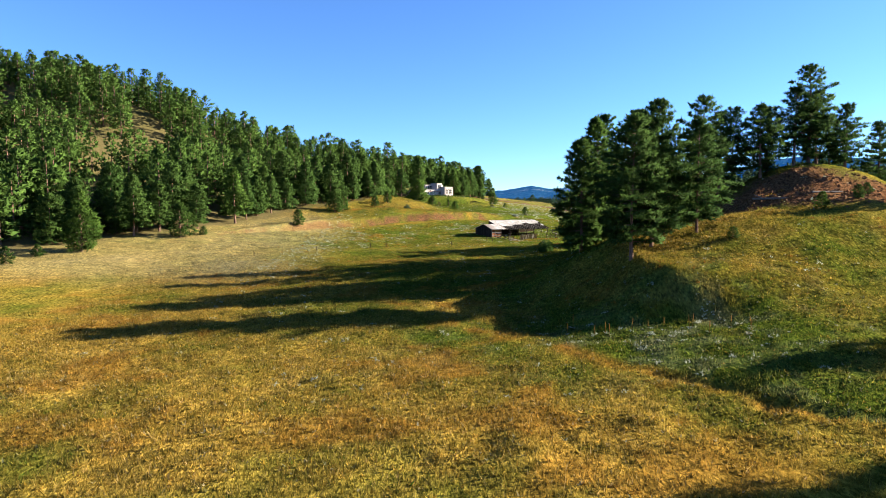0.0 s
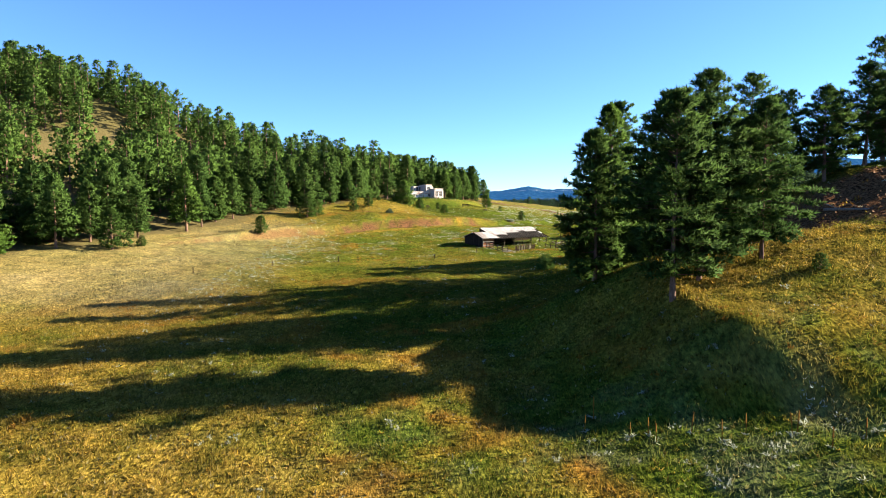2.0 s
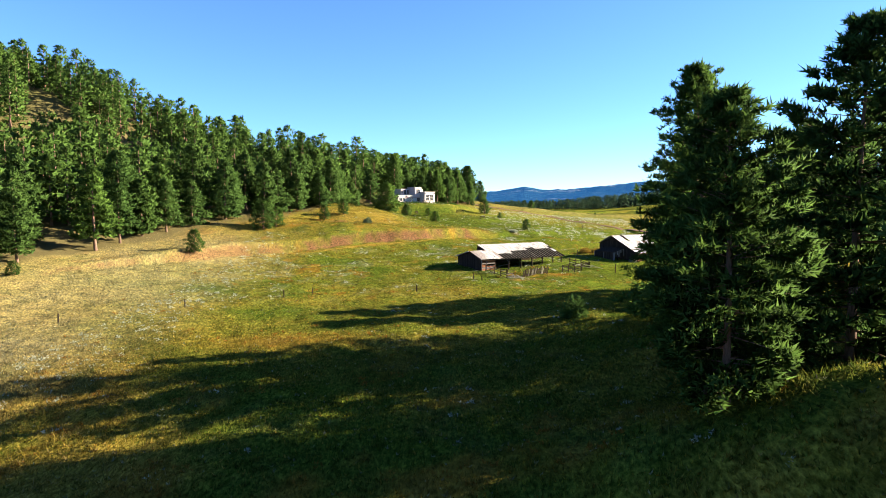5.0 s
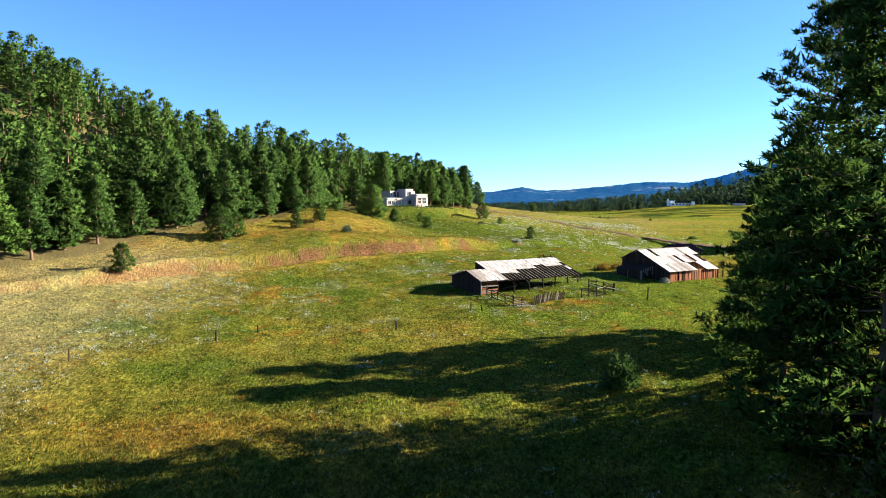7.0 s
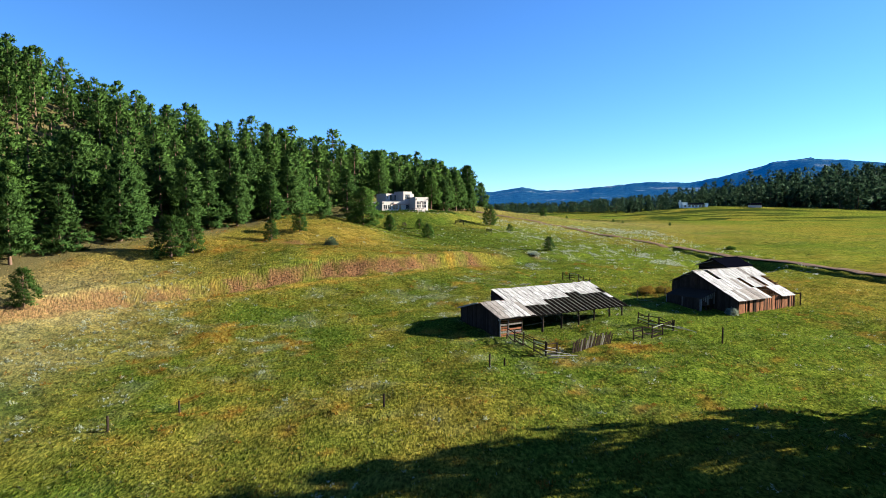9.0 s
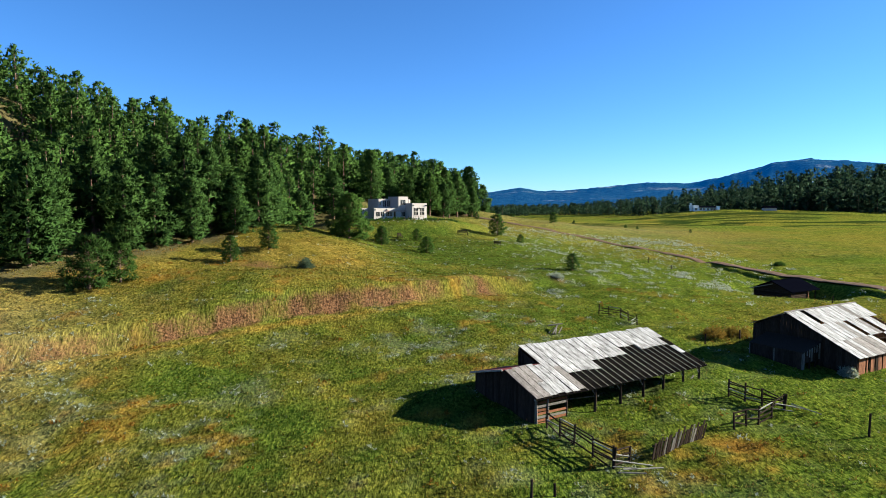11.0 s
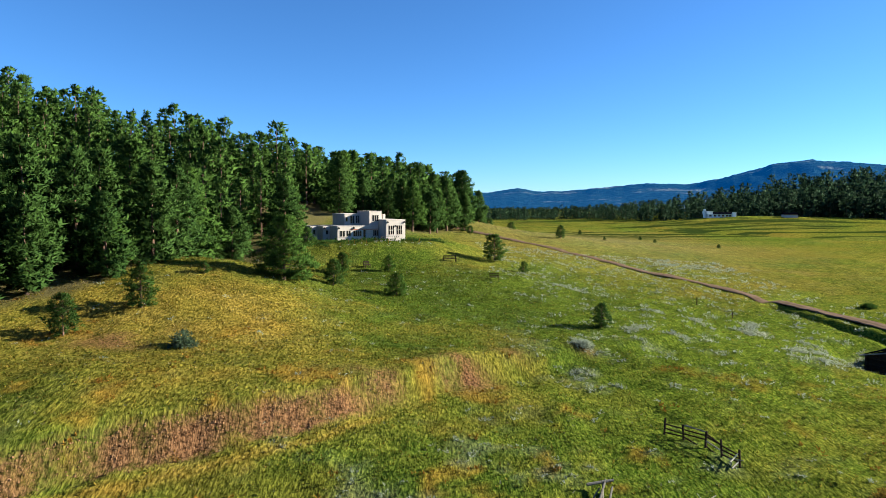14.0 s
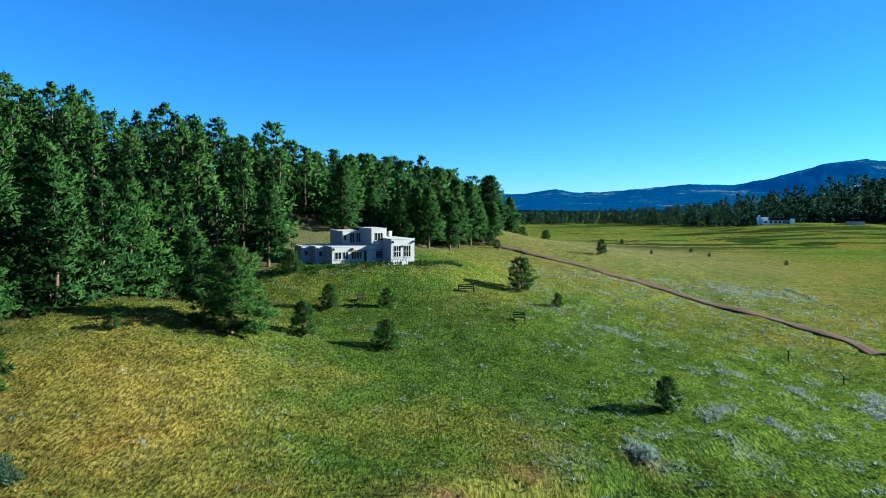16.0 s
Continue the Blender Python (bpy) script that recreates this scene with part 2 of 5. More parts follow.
ROAD = [(150, 120), (112, 168), (92, 204), (80, 232), (73, 256), (65, 279), (54, 298), (43, 318), (33, 333), (20, 350), (4, 372)]
DITCH = [(98, 186), (86, 207), (75.3, 230), (72.2, 241), (69.5, 251), (66.5, 262)]
CREEK = [(66, 268), (77, 273.7), (86, 279), (97, 281), (111, 278), (150, 285), (220, 282)]
CUT = [(130, 500), (153, 483), (180, 440), (202, 400), (250, 345)]
GULLY = [(15.5, 44.2), (18.6, 42.0), (20.5, 38.6), (23, 36.3), (29, 33.5)]


def road_distance(x, y):
    return line_distance(x, y, ROAD)


def trenches(x, y):
    """Ditches and creek cuts in the valley floor."""
    dig = lambda line, deep, wide: deep * np.exp(-(line_distance(x, y, line) / wide) ** 2)
    return dig(DITCH, 1.3, 1.3) + dig(CREEK, 0.9, 1.6) + dig(CUT, 2.2, 5.0) + dig(GULLY, 0.45, 0.7)


def spot(x, y, cx, cy, rx, ry):
    return np.exp(-((x - cx) / rx) ** 2 - ((y - cy) / ry) ** 2)


def height(x, y):
    x, y = np.asarray(x, float), np.asarray(y, float)
    z = big_height(x, y) + bank(x, y) + flank(x, y)
    # levelled ground under the house and the cabin
    a, b = (x + 5.5) * 0.848 + (y - 290.5) * 0.53, -(x + 5.5) * 0.53 + (y - 290.5) * 0.848
    w = 1 - step(0.85, 2.5, np.hypot(a / 14.0, (b - 1.5) / 8.5))
    z = z + (25.35 - z) * w
    w = 1 - step(0.8, 2.0, np.hypot(x - 67, y - 232.5) / 6.0)
    z = z + (12.4 - z) * w
    z = z + (fbm(x / 5, y / 5, 13) - 0.5) * 2.2 * spot(x, y, 53, 90, 16, 14) - trenches(x, y)
    z = z + (fbm(x / 1.9, y / 1.9, 17, 2) - 0.5) * 1.0 * spot(x, y, 17, 36.5, 7, 4.5)
    # crumbled face of the bank
    d = bank_distance(x, y)
    z = z + (fbm(x / 1.5, y / 1.5, 15, 2) - 0.5) * 0.8 * np.exp(-((d - 1.2) / 1.3) ** 2) * step(-60, -45, x) * (1 - step(4, 18, x))
    return z + (fbm(x / 9, y / 9, 3) - 0.5) * 0.9 + (fbm(x / 2.2, y / 2.2, 9, 2) - 0.5) * 0.42


def ground_z(x, y):
    return float(height(np.array([x]), np.array([y]))[0])


EDGE_X = [-400, -150, -110, -78, -64, -58, -50, -42, -36, -30, -26, -20, -15, 3, 12, 22, 26]
EDGE_Y = [90, 100, 112, 132, 146, 165, 188, 204, 216, 227, 244, 272, 303, 311, 335, 365, 420]


def in_forest(x, y):
    """How far inside the wood's edge, in metres of y."""
    return y - np.interp(x, EDGE_X, EDGE_Y)


def cover(x, y):
    """What grows at a place: dry grass, rusty weeds, sage, bare soil, forest litter (0 to 1 each)."""
    a, b, c = fbm(x / 30, y / 30, 21), fbm(x / 8, y / 8, 33), fbm(x / 2.5, y / 2.5, 41, 3)
    n = 0.45 * a + 0.35 * b + 0.2 * c - 0.5
    dry = 0.24 + 0 * x
    dry = dry + 0.50 * (1 - step(66, 98, y)) * (1 - step(8, 22, x - (y - 50) * 0.1))
    dry = dry + 0.45 * (1 - step(-45, -18, x)) * step(85, 110, y) * (1 - step(185, 215, y))
    dry = dry + 0.42 * spot(x, y, -12, 224, 12, 14) + 0.6 * np.exp(-((bank_distance(x, y) + 1.3) / 0.55) ** 2) * step(-40, -25, x) * (1 - step(2, 8, x)) + 0.5 * spot(x, y, 62, 400, 55, 75) + 0.25 * spot(x, y, 34, 66, 18, 14)
    dry = dry - 0.40 * spot(x, y, 22, 50, 26, 7) - 0.30 * spot(x, y, 34, 172, 30, 34) - 0.12 * spot(x, y, 5, 160, 30, 40) - 0.42 * spot(x, y, 26, 250, 34, 34)
    f = x - knoll_foot(y)
    dry = dry - 0.35 * step(0, 4, f) * (1 - step(8, 14, f)) * step(52, 60, y) * (1 - step(84, 96, y))
    past = meadow_edge(x, y)
    foot = step(-0.4, 1.0, past) * (1 - step(5, 11, past)) * step(30, 36, y) * (1 - step(82, 92, y))
    dry = dry - 0.55 * foot
    dry = np.clip(dry + n * (1.7 + 1.6 * (1 - step(80, 120, y))), 0, 1)
    rust = 0.75 * step(0.54, 0.72, fbm(x / 6, y / 6, 55)) * (0.2 + 0.8 * (1 - step(75, 125, y))) * (1 - 0.6 * step(12, 20, x))
    rust = rust + 0.6 * step(0.60, 0.72, 0.6 * fbm(x / 1.7, y / 1.7, 57, 3) + 0.4 * fbm(x / 5, y / 5, 58, 2)) * step(120, 150, y) * step(0.36, 0.5, a)
    rust = rust * (1 - 0.9 * foot) + 0.75 * np.exp(-((past + 1.4) / 1.3) ** 2) * step(33, 38, y) * (1 - step(60, 72, y)) * step(0.3, 0.5, b)
    rust = rust * (1 - step(212, 235, y)) + 0.5 * spot(x, y, -12, 122, 9, 3) + 0.9 * spot(x, y, 27.6, 169, 2.2, 1.6) + 0.8 * spot(x, y, 18.6, 163.1, 1.3, 1) + 0.7 * spot(x, y, 21.6, 165, 1.5, 1)
    sage = step(0.52, 0.66, 0.6 * fbm(x / 1.8, y / 1.8, 67, 3) + 0.4 * fbm(x / 6, y / 6, 68, 3)) * (0.08 + 0.92 * np.clip(
        1.9 * spot(x, y, 51, 247, 9, 9) + 1.6 * spot(x, y, 37, 239, 3.5, 3.5) + 1.6 * spot(x, y, 35, 228.6, 5, 3) + 1.5 * spot(x, y, 26.7, 221.5, 5, 4) + 1.0 * spot(x, y, 67, 308, 4, 4) + 1.2 * spot(x, y, 58, 234, 8, 6) + 0.3 * spot(x, y, 21, 55, 7, 4) + 1.6 * spot(x, y, 32.8, 267, 3, 3) + spot(x, y, 80, 312, 10, 8) + spot(x, y, 27, 228.5, 7, 4) + spot(x, y, 20, 198, 14, 10) + 0.2 * spot(x, y, 26, 54, 18, 8) + 0.45 * spot(x, y, 5, 190, 25, 14) + 0.6 * spot(x, y, -10, 165, 30, 14), 0, 1))
    sage = sage * (0.6 + 0.4 * step(225, 235, y)) * step(28, 45, y)
    sage = sage + 0.5 * (1 - step(-42, -20, x)) * step(92, 115, y) * (1 - step(175, 205, y)) * (0.5 + b) + 0.45 * spot(x, y, 62, 400, 50, 80)
    sage = np.clip(sage, 0, 1) + 0.2 * foot * step(0.42, 0.6, c) * (1 - step(60, 72, y))
    d = bank_distance(x, y)
    line = np.exp(-((d - 0.95) / 0.95) ** 4) * step(-62, -45, x) * (1 - step(0, 7, x))
    line = line + spot(x, y, 11, 217.8, 3.2, 1.8) + 0.8 * spot(x, y, 3.8, 212.5, 2.2, 1.5) + 0.6 * spot(x, y, 16.5, 223.9, 2, 1.4) + 0.6 * spot(x, y, 25.6, 228.3, 2, 1.2) + 0.7 * spot(x, y, -20, 216.5, 5, 2.6)
    soil = np.clip(line * (0.8 + 0.9 * b), 0, 1) * (0.25 + 0.75 * step(0.36, 0.56, 0.6 * c + 0.4 * b)) * (0.75 + 0.25 * step(-34, -22, x))
    soil = np.clip(soil + step(0.45, 0.85, 1.2 * spot(x, y, 52, 89, 16, 10) * (0.35 + 0.8 * b + 0.5 * c)), 0, 1)
    inside = in_forest(x, y)
    litter = step(-6, 8, inside + (b - 0.5) * 22) * (0.8 + 0.6 * (a - 0.3)) * step(-8, 30, 30 - x)
    return np.clip(dry, 0, 1), np.clip(rust, 0, 1), np.clip(sage, 0, 1), soil, np.clip(litter, 0, 1)


def bright_sward(x, y):
    """Where the sward is a brighter green: the valley floor and the meadow below the house."""
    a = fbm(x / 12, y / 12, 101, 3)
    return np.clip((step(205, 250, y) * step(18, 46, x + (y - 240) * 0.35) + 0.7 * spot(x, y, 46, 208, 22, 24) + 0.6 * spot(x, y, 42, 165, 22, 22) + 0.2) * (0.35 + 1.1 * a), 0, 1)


def mesh_from(name, verts, faces, materials=(), smooth=False, attrs=None):
    """A mesh from arrays of triangles or quads (all faces alike)."""
    me = bpy.data.meshes.new(name)
    verts, faces = np.asarray(verts, np.float32), np.asarray(faces, np.int32)
    k = faces.shape[1]
    me.vertices.add(len(verts))
    me.vertices.foreach_set("co", verts.ravel())
    me.loops.add(faces.size)
    me.loops.foreach_set("vertex_index", faces.ravel())
    me.polygons.add(len(faces))
    me.polygons.foreach_set("loop_start", np.arange(0, faces.size, k, dtype=np.int32))
    me.polygons.foreach_set("loop_total", np.full(len(faces), k, np.int32))
    me.polygons.foreach_set("use_smooth", np.full(len(faces), bool(smooth)))
    for key, val in (attrs or {}).items():
        at = me.attributes.new(key, "FLOAT", "POINT")
        at.data.foreach_set("value", np.asarray(val, np.float32))
    for m in materials:
        me.materials.append(m)
    me.update()
    return me


def spread(lo, hi, fine, far_lo, far_hi):
    mid = list(np.arange(lo, hi + 0.01, fine))
    s, up = fine, []
    p = hi
    while p < far_hi:
        s *= 1.08
        p += s
        up.append(p)
    s, dn = fine, []
    p = lo
    while p > far_lo:
        s *= 1.13
        p -= s
        dn.append(p)
    return np.array(dn[::-1] + mid + up)


gx, gy = spread(-62, 84, 0.85, -4500, 4500), spread(26, 300, 0.85, -3000, 4500)
GX, GY = np.meshgrid(gx, gy)
px, py = GX.ravel(), GY.ravel()
pz = height(px, py)
nx, ny = len(gx), len(gy)
i0 = (np.arange(ny - 1)[:, None] * nx + np.arange(nx - 1)[None, :]).ravel()
quads = np.stack([i0, i0 + 1, i0 + nx + 1, i0 + nx], 1)
dry, rust, sage, soil, litter = cover(px, py)
ground = new("ground", mesh_from("ground", np.stack([px, py, pz], 1), quads, [M_GROUND], True,
                                 {"dry": dry, "rust": rust, "sage": 0.55 * sage, "soil": soil, "litter": litter, "bright_sward": bright_sward(px, py),
                                  "strip": 0.9 * step(395, 450, py) * step(40, 90, px)}))
tagged(ground, "meadow of green and dry golden grass with sage and bare reddish soil", "ground", kind="structure")


# ---- parts and trees ----
def part(name, me, parent, label="", kind=""):
    ob = new(name, me)
    ob.parent = parent
    if label or kind:
        tagged(ob, label, kind=kind)
    return ob


def thing(name, x, y, z, label, category, group="", rz=0.0):
    ob = new(name)
    ob.empty_display_size = 0.3
    ob.matrix_basis = pose(x, y, z, 0, 0, rz)
    return tagged(ob, label, category, group)


def needles(rng, centre, out, size, k, wide=0.20):
    """Tufts of k pointed needle bunches round each centre, leaning the way of out."""
    n = len(centre)
    d = rng.normal(size=(n, k, 3))
    d /= np.linalg.norm(d, axis=2, keepdims=True)
    d = d + out[:, None, :] * 0.75 + np.array([0, 0, 0.25])
    d /= np.linalg.norm(d, axis=2, keepdims=True)
    side = np.cross(d, rng.normal(size=(n, k, 3)))
    side /= np.linalg.norm(side, axis=2, keepdims=True) + 1e-9
    s = (size * rng.uniform(0.65, 1.3, n))[:, None, None]
    ln = rng.uniform(0.7, 1.25, (n, k, 1))
    c = centre[:, None, :] + rng.normal(size=(n, k, 3)) * 0.18 * s
    v = np.stack([c - side * s * wide, c + side * s * wide, c + d * s * ln], 2).reshape(-1, 3)
    return v, np.arange(len(v)).reshape(-1, 3)


def crown_normals(v):
    """Normals that lean away from the trunk, to round a crown's shading."""
    rng = np.random.default_rng(3)
    tall = v[:, 2].max()
    n = v - np.array([0, 0, 1]) * np.minimum(v[:, 2:3], tall * 0.75)
    n[:, :2] /= np.linalg.norm(n[:, :2], axis=1, keepdims=True) + 0.3
    n[:, 2] = 0.15 + 0.7 * (v[:, 2] / tall) ** 2
    k = rng.normal(size=(len(v) // 3, 3)) * 0.2
    n = n + np.repeat(k, 3, 0)
    return n / np.linalg.norm(n, axis=1, keepdims=True)


def shade_outwards(me, n):
    me.polygons.foreach_set("use_smooth", np.ones(len(me.polygons), bool))
    me.normals_split_custom_set_from_vertices(n.tolist())
    return me


def tube(p, q, r0, r1, sides, turn=0.0):
    """A tapered stick between two points, as triangles."""
    p, q = np.asarray(p, float), np.asarray(q, float)
    ax = q - p
    ax /= np.linalg.norm(ax) + 1e-9
    a = np.cross(ax, [0.3, 0.1, 1.0] if abs(ax[2]) < 0.9 else [1.0, 0, 0])
    a /= np.linalg.norm(a)
    b = np.cross(ax, a)
    t = np.arange(sides) * 2 * math.pi / sides + turn
    ring = np.cos(t)[:, None] * a + np.sin(t)[:, None] * b
    v = np.concatenate([p + ring * r0, q + ring * r1])
    i = np.arange(sides)
    j = (i + 1) % sides
    f = np.concatenate([np.stack([i, j, j + sides], 1), np.stack([i, j + sides, i + sides], 1)])
    return v, f


def joined(pieces):
    vs, fs, o = [], [], 0
    for v, f in pieces:
        vs.append(v)
        fs.append(f + o)
        o += len(v)
    return np.concatenate(vs), np.concatenate(fs)


def crown_radius(h, shape):
    if shape == "cone":
        return min(1, 0.75 + h) * (1 - h) ** 0.68 + 0.05
    if shape == "round":
        return min(1, 0.45 + 1.8 * h) * (1 - h) ** 0.45 * 1.02 + 0.06
    return min(1, 0.6 + 1.5 * h) * (1 - h) ** 0.46 * 1.04 + 0.05      # old, full crown


def pine_arrays(seed, tall, radius, bare, shape, branches, twigs, ends, k, size, limb_sides=3, trunk_sides=8, gaps=0.0, wide=0.2, trunk_r=None, whorls=0):
    """Trunk with limbs, and tufts of needles at the ends of the twigs of each bough."""
    rng = np.random.default_rng(seed)
    tr = trunk_r or 0.018 * tall + 0.03
    bend = rng.normal(size=2) * 0.012 * tall
    axis = lambda f: np.array([bend[0] * math.sin(f * 3), bend[1] * math.sin(f * 2.3 + 1) - bend[1] * 0.84, f * tall])
    wood = []
    for a in range(7):
        f0, f1 = a / 7, (a + 1) / 7
        wood.append(tube(axis(f0), axis(f1), tr * (1.25 if a == 0 else 1 - 0.93 * f0), tr * (1 - 0.93 * f1), trunk_sides))
    centres, outs, sizes = [], [], []
    az, lobe = rng.uniform(0, 6.28), rng.uniform(0, 6.28, 2)
    for i in range(branches):
        g = (i + rng.uniform(0, 1)) / branches
        h = 1 - (1 - g) ** 1.3
        if whorls and h < 0.85:
            h = (math.floor(h * whorls) + rng.uniform(0, 0.42)) / whorls
        f = bare + (1 - bare) * h
        az += 2.4 + rng.normal() * 0.5
        if rng.uniform() < gaps:
            continue
        lump = 1 + 0.16 * math.sin(2 * az + lobe[0] + 5 * h) + 0.12 * math.sin(3 * az + lobe[1] - 9 * h)
        length = radius * crown_radius(h, shape) * rng.uniform(0.68, 1.14) * lump
        up = math.radians(-14 + 50 * h ** 1.5 + rng.normal() * 7)
        d = np.array([math.cos(az) * math.cos(up), math.sin(az) * math.cos(up), math.sin(up)])
        f = max(bare * 0.8, min(f, 0.985) - (d[2] + 0.10) * length / tall)
        p = axis(f)
        tip = p + d * length + np.array([0, 0, 0.12 * length])
        if limb_sides:
            wood.append(tube(p, p + (tip - p) * 0.85, max(0.015, tr * 0.28 * (1 - f * 0.75)), 0.012, limb_sides))
        m = max(2, round(twigs * (0.4 + 0.7 * length / radius)))
        s = np.concatenate([[1.0], 1 - rng.uniform(0, 1, m - 1) ** 1.15 * 0.85])
        side = np.cross(d, [0, 0, 1.0])
        side /= np.linalg.norm(side) + 1e-9
        hand = rng.choice((-1.0, 1.0), m)[:, None]
        t = d * 0.65 + side * hand * rng.uniform(0.3, 1.1, (m, 1)) + np.array([0, 0, 0.16])
        t[0] = d + np.array([0, 0, 0.3])
        t /= np.linalg.norm(t, axis=1, keepdims=True)
        reach = (0.12 + 0.32 * (1.1 - s))[:, None] * length + 0.1
        reach[0] = 0.1
        q = p + (tip - p) * s[:, None]
        for e in range(ends):
            w = 1.0 - 0.42 * e - rng.uniform(0, 0.25, (m, 1))
            c = q + t * reach * w + rng.normal(size=(m, 3)) * size * np.array([0.30, 0.30, 0.18])
            centres.append(c)
            outs.append(t + np.array([0, 0, 0.25]))
            sizes.append(np.full(m, size * (0.78 + 0.32 * (1 - h))))
    centres.append(axis(1.0)[None, :] - [0, 0, size * 0.4])
    outs.append(np.array([[0, 0, 1.2]]))
    sizes.append(np.array([size * 0.8]))
    c, o, s = np.concatenate(centres), np.concatenate(outs), np.concatenate(sizes)
    return joined(wood), needles(rng, c, o, s, k, wide)


def make_pine(label, seed, needle, **kw):
    """A pine at the origin: trunk with its limbs, and a crown of needle tufts."""
    (wv, wf), (cv, cf) = pine_arrays(seed, **kw)
    t = thing("pine_tree", 0, 0, 0, label, "tree")
    part("trunk", mesh_from("trunk", wv, wf, [M_BARK], True), t)
    part("crown", shade_outwards(mesh_from("crown", cv, cf, [needle]), crown_normals(cv)), t)
    return t


def plant(proto, x, y, scale=1.0, turn=0.0, sink=0.12, label="", group="", lean=0.0):
    z = ground_z(x, y) - sink
    ob = copy_thing(proto, pose(x, y, z, lean, 0, turn) @ Matrix.Diagonal((scale, scale, scale, 1)))
    if label or group:
        tagged(ob, label, "", group)
    return ob


def remove_thing(ob):
    for o in (*ob.children_recursive, ob):
        bpy.data.objects.remove(o)


rnd = random.Random(5)

# the great pines on the knoll's flank and round it
BIG = "tall dark green ponderosa pine with full shaggy crown"
KNOLL = "open-crowned ponderosa pine standing on the bare knoll"
hero = dict(branches=150, twigs=12, ends=3, k=7, size=0.46, wide=0.145, whorls=36, trunk_r=0.25)
HEROES = [  # kind, x, y, height, turn
    ("a", 25.6, 75.6, 17.3, 0), ("a", 21.4, 71.5, 16.8, 70), ("a", 30.5, 75.6, 14.0, 130), ("a", 24.5, 74.0, 15.5, 300),
    ("b", 18.8, 86.2, 15.7, 250), ("c", 25.8, 107.0, 23.4, 15), ("a", 22.5, 97.0, 14.0, 110), ("d", 29.5, 116.0, 25.0, 160), ("c", 31.0, 123.0, 18.5, 200), ("c", 36.0, 136.5, 16.5, 290), ("b", 36.0, 112.0, 17.0, 45), ("b", 27.5, 90.0, 20.2, 45),
    ("o", 58.4, 101.0, 16.0, 20), ("p", 51.7, 100.8, 10.5, 90), ("o", 46.8, 102.0, 13.2, 180), ("o", 39.4, 96.3, 17.2, 240), ("p", 61.5, 104.0, 12.8, 300), ("p", 66.5, 108.5, 12.0, 10), ("p", 55.5, 100.0, 12.5, 200), ("p", 43.0, 98.5, 13.0, 200),
    ("p", 49.0, 97.5, 11.5, 33), ("p", 64.0, 100.5, 10.5, 77), ("p", 71.0, 103.0, 11.0, 123), ("l", 44.0, 143.0, 20.0, 12), ("l", 51.0, 147.0, 20.0, 52), ("l", 41.5, 136.0, 18.0, 142), ("l", 50.0, 120.0, 18.0, 99), ("l", 42.0, 119.0, 18.0, 222),
    ("l", 72.0, 34.0, 19.0, 100), ("l", 66.0, 29.0, 19.0, 30), ("l", 82.0, 52.0, 17.0, 60), ("l", 78.0, 24.0, 19.0, 150), ("l", 70.0, 82.0, 11.5, 20), ("l", 77.0, 83.5, 12.5, 170), ("l", 84.0, 82.0, 12.0, 250),
]
big_a = make_pine(BIG, 11, M_PINE, tall=19, radius=5.3, bare=0.13, shape="old", gaps=0.1, **hero)
big_b = make_pine(BIG, 12, M_PINE, tall=17, radius=4.1, bare=0.05, shape="old", **hero)
big_c = make_pine(BIG, 13, M_PINE, tall=20, radius=5.6, bare=0.03, shape="cone", **{**hero, "whorls": 22})
big_d = make_pine(BIG, 17, M_PINE, tall=25, radius=5.9, bare=0.05, shape="old", gaps=0.08, **{**hero, "branches": 180, "twigs": 12})
open_a = make_pine(KNOLL, 14, M_PINE, tall=16, radius=4.6, bare=0.22, shape="round", gaps=0.1, **{**hero, "branches": 84, "twigs": 10, "whorls": 13})
open_b = make_pine(KNOLL, 15, M_PINE, tall=13, radius=4.0, bare=0.12, shape="old", gaps=0.1, **{**hero, "branches": 90, "twigs": 9, "whorls": 14})
open_l = make_pine(BIG, 16, M_PINE, tall=17, radius=4.6, bare=0.08, shape="old", branches=90, twigs=8, ends=2, k=5, size=0.75, wide=0.2)
KINDS = {"l": (open_l, 17), "a": (big_a, 19), "b": (big_b, 17), "c": (big_c, 20), "d": (big_d, 25), "o": (open_a, 16), "p": (open_b, 13)}
for kind, x, y, tall, r in HEROES:
    plant(KINDS[kind][0], x, y, tall / KINDS[kind][1], r, 0.3)

# the wood on the hillside
WOOD = "ponderosa pine of the hillside wood, dense green crown"
mid = dict(branches=112, twigs=9, ends=2, k=5, size=0.68, wide=0.21, limb_sides=0, trunk_sides=6, whorls=14)
woods = [
    make_pine(WOOD, 21, M_PINE, tall=15, radius=5.0, bare=0.05, shape="cone", **mid),
    make_pine(WOOD, 22, M_PINE, tall=15.5, radius=4.4, bare=0.15, shape="old", **mid),
    make_pine(WOOD, 23, M_PINE, tall=14, radius=4.9, bare=0.03, shape="cone", **mid),
    make_pine(WOOD, 24, M_PINE, tall=16.5, radius=4.7, bare=0.16, shape="cone", gaps=0.05, **mid),
    make_pine(WOOD, 25, M_PINE, tall=13, radius=4.0, bare=0.08, shape="round", **mid),
]
low = dict(branches=56, twigs=6, ends=1, k=3, size=1.0, wide=0.34, limb_sides=0, trunk_sides=4, whorls=12)
tiny = dict(branches=20, twigs=2, ends=1, k=3, size=2.0, wide=0.36, limb_sides=0, trunk_sides=3, trunk_r=0.1)
far_kinds = [pine_arrays(40 + i, tall=15 + i % 3, radius=4.6 + 0.4 * (i % 2), bare=0.08, shape=("cone", "old", "cone", "cone")[i % 4], **low) for i in range(8)]
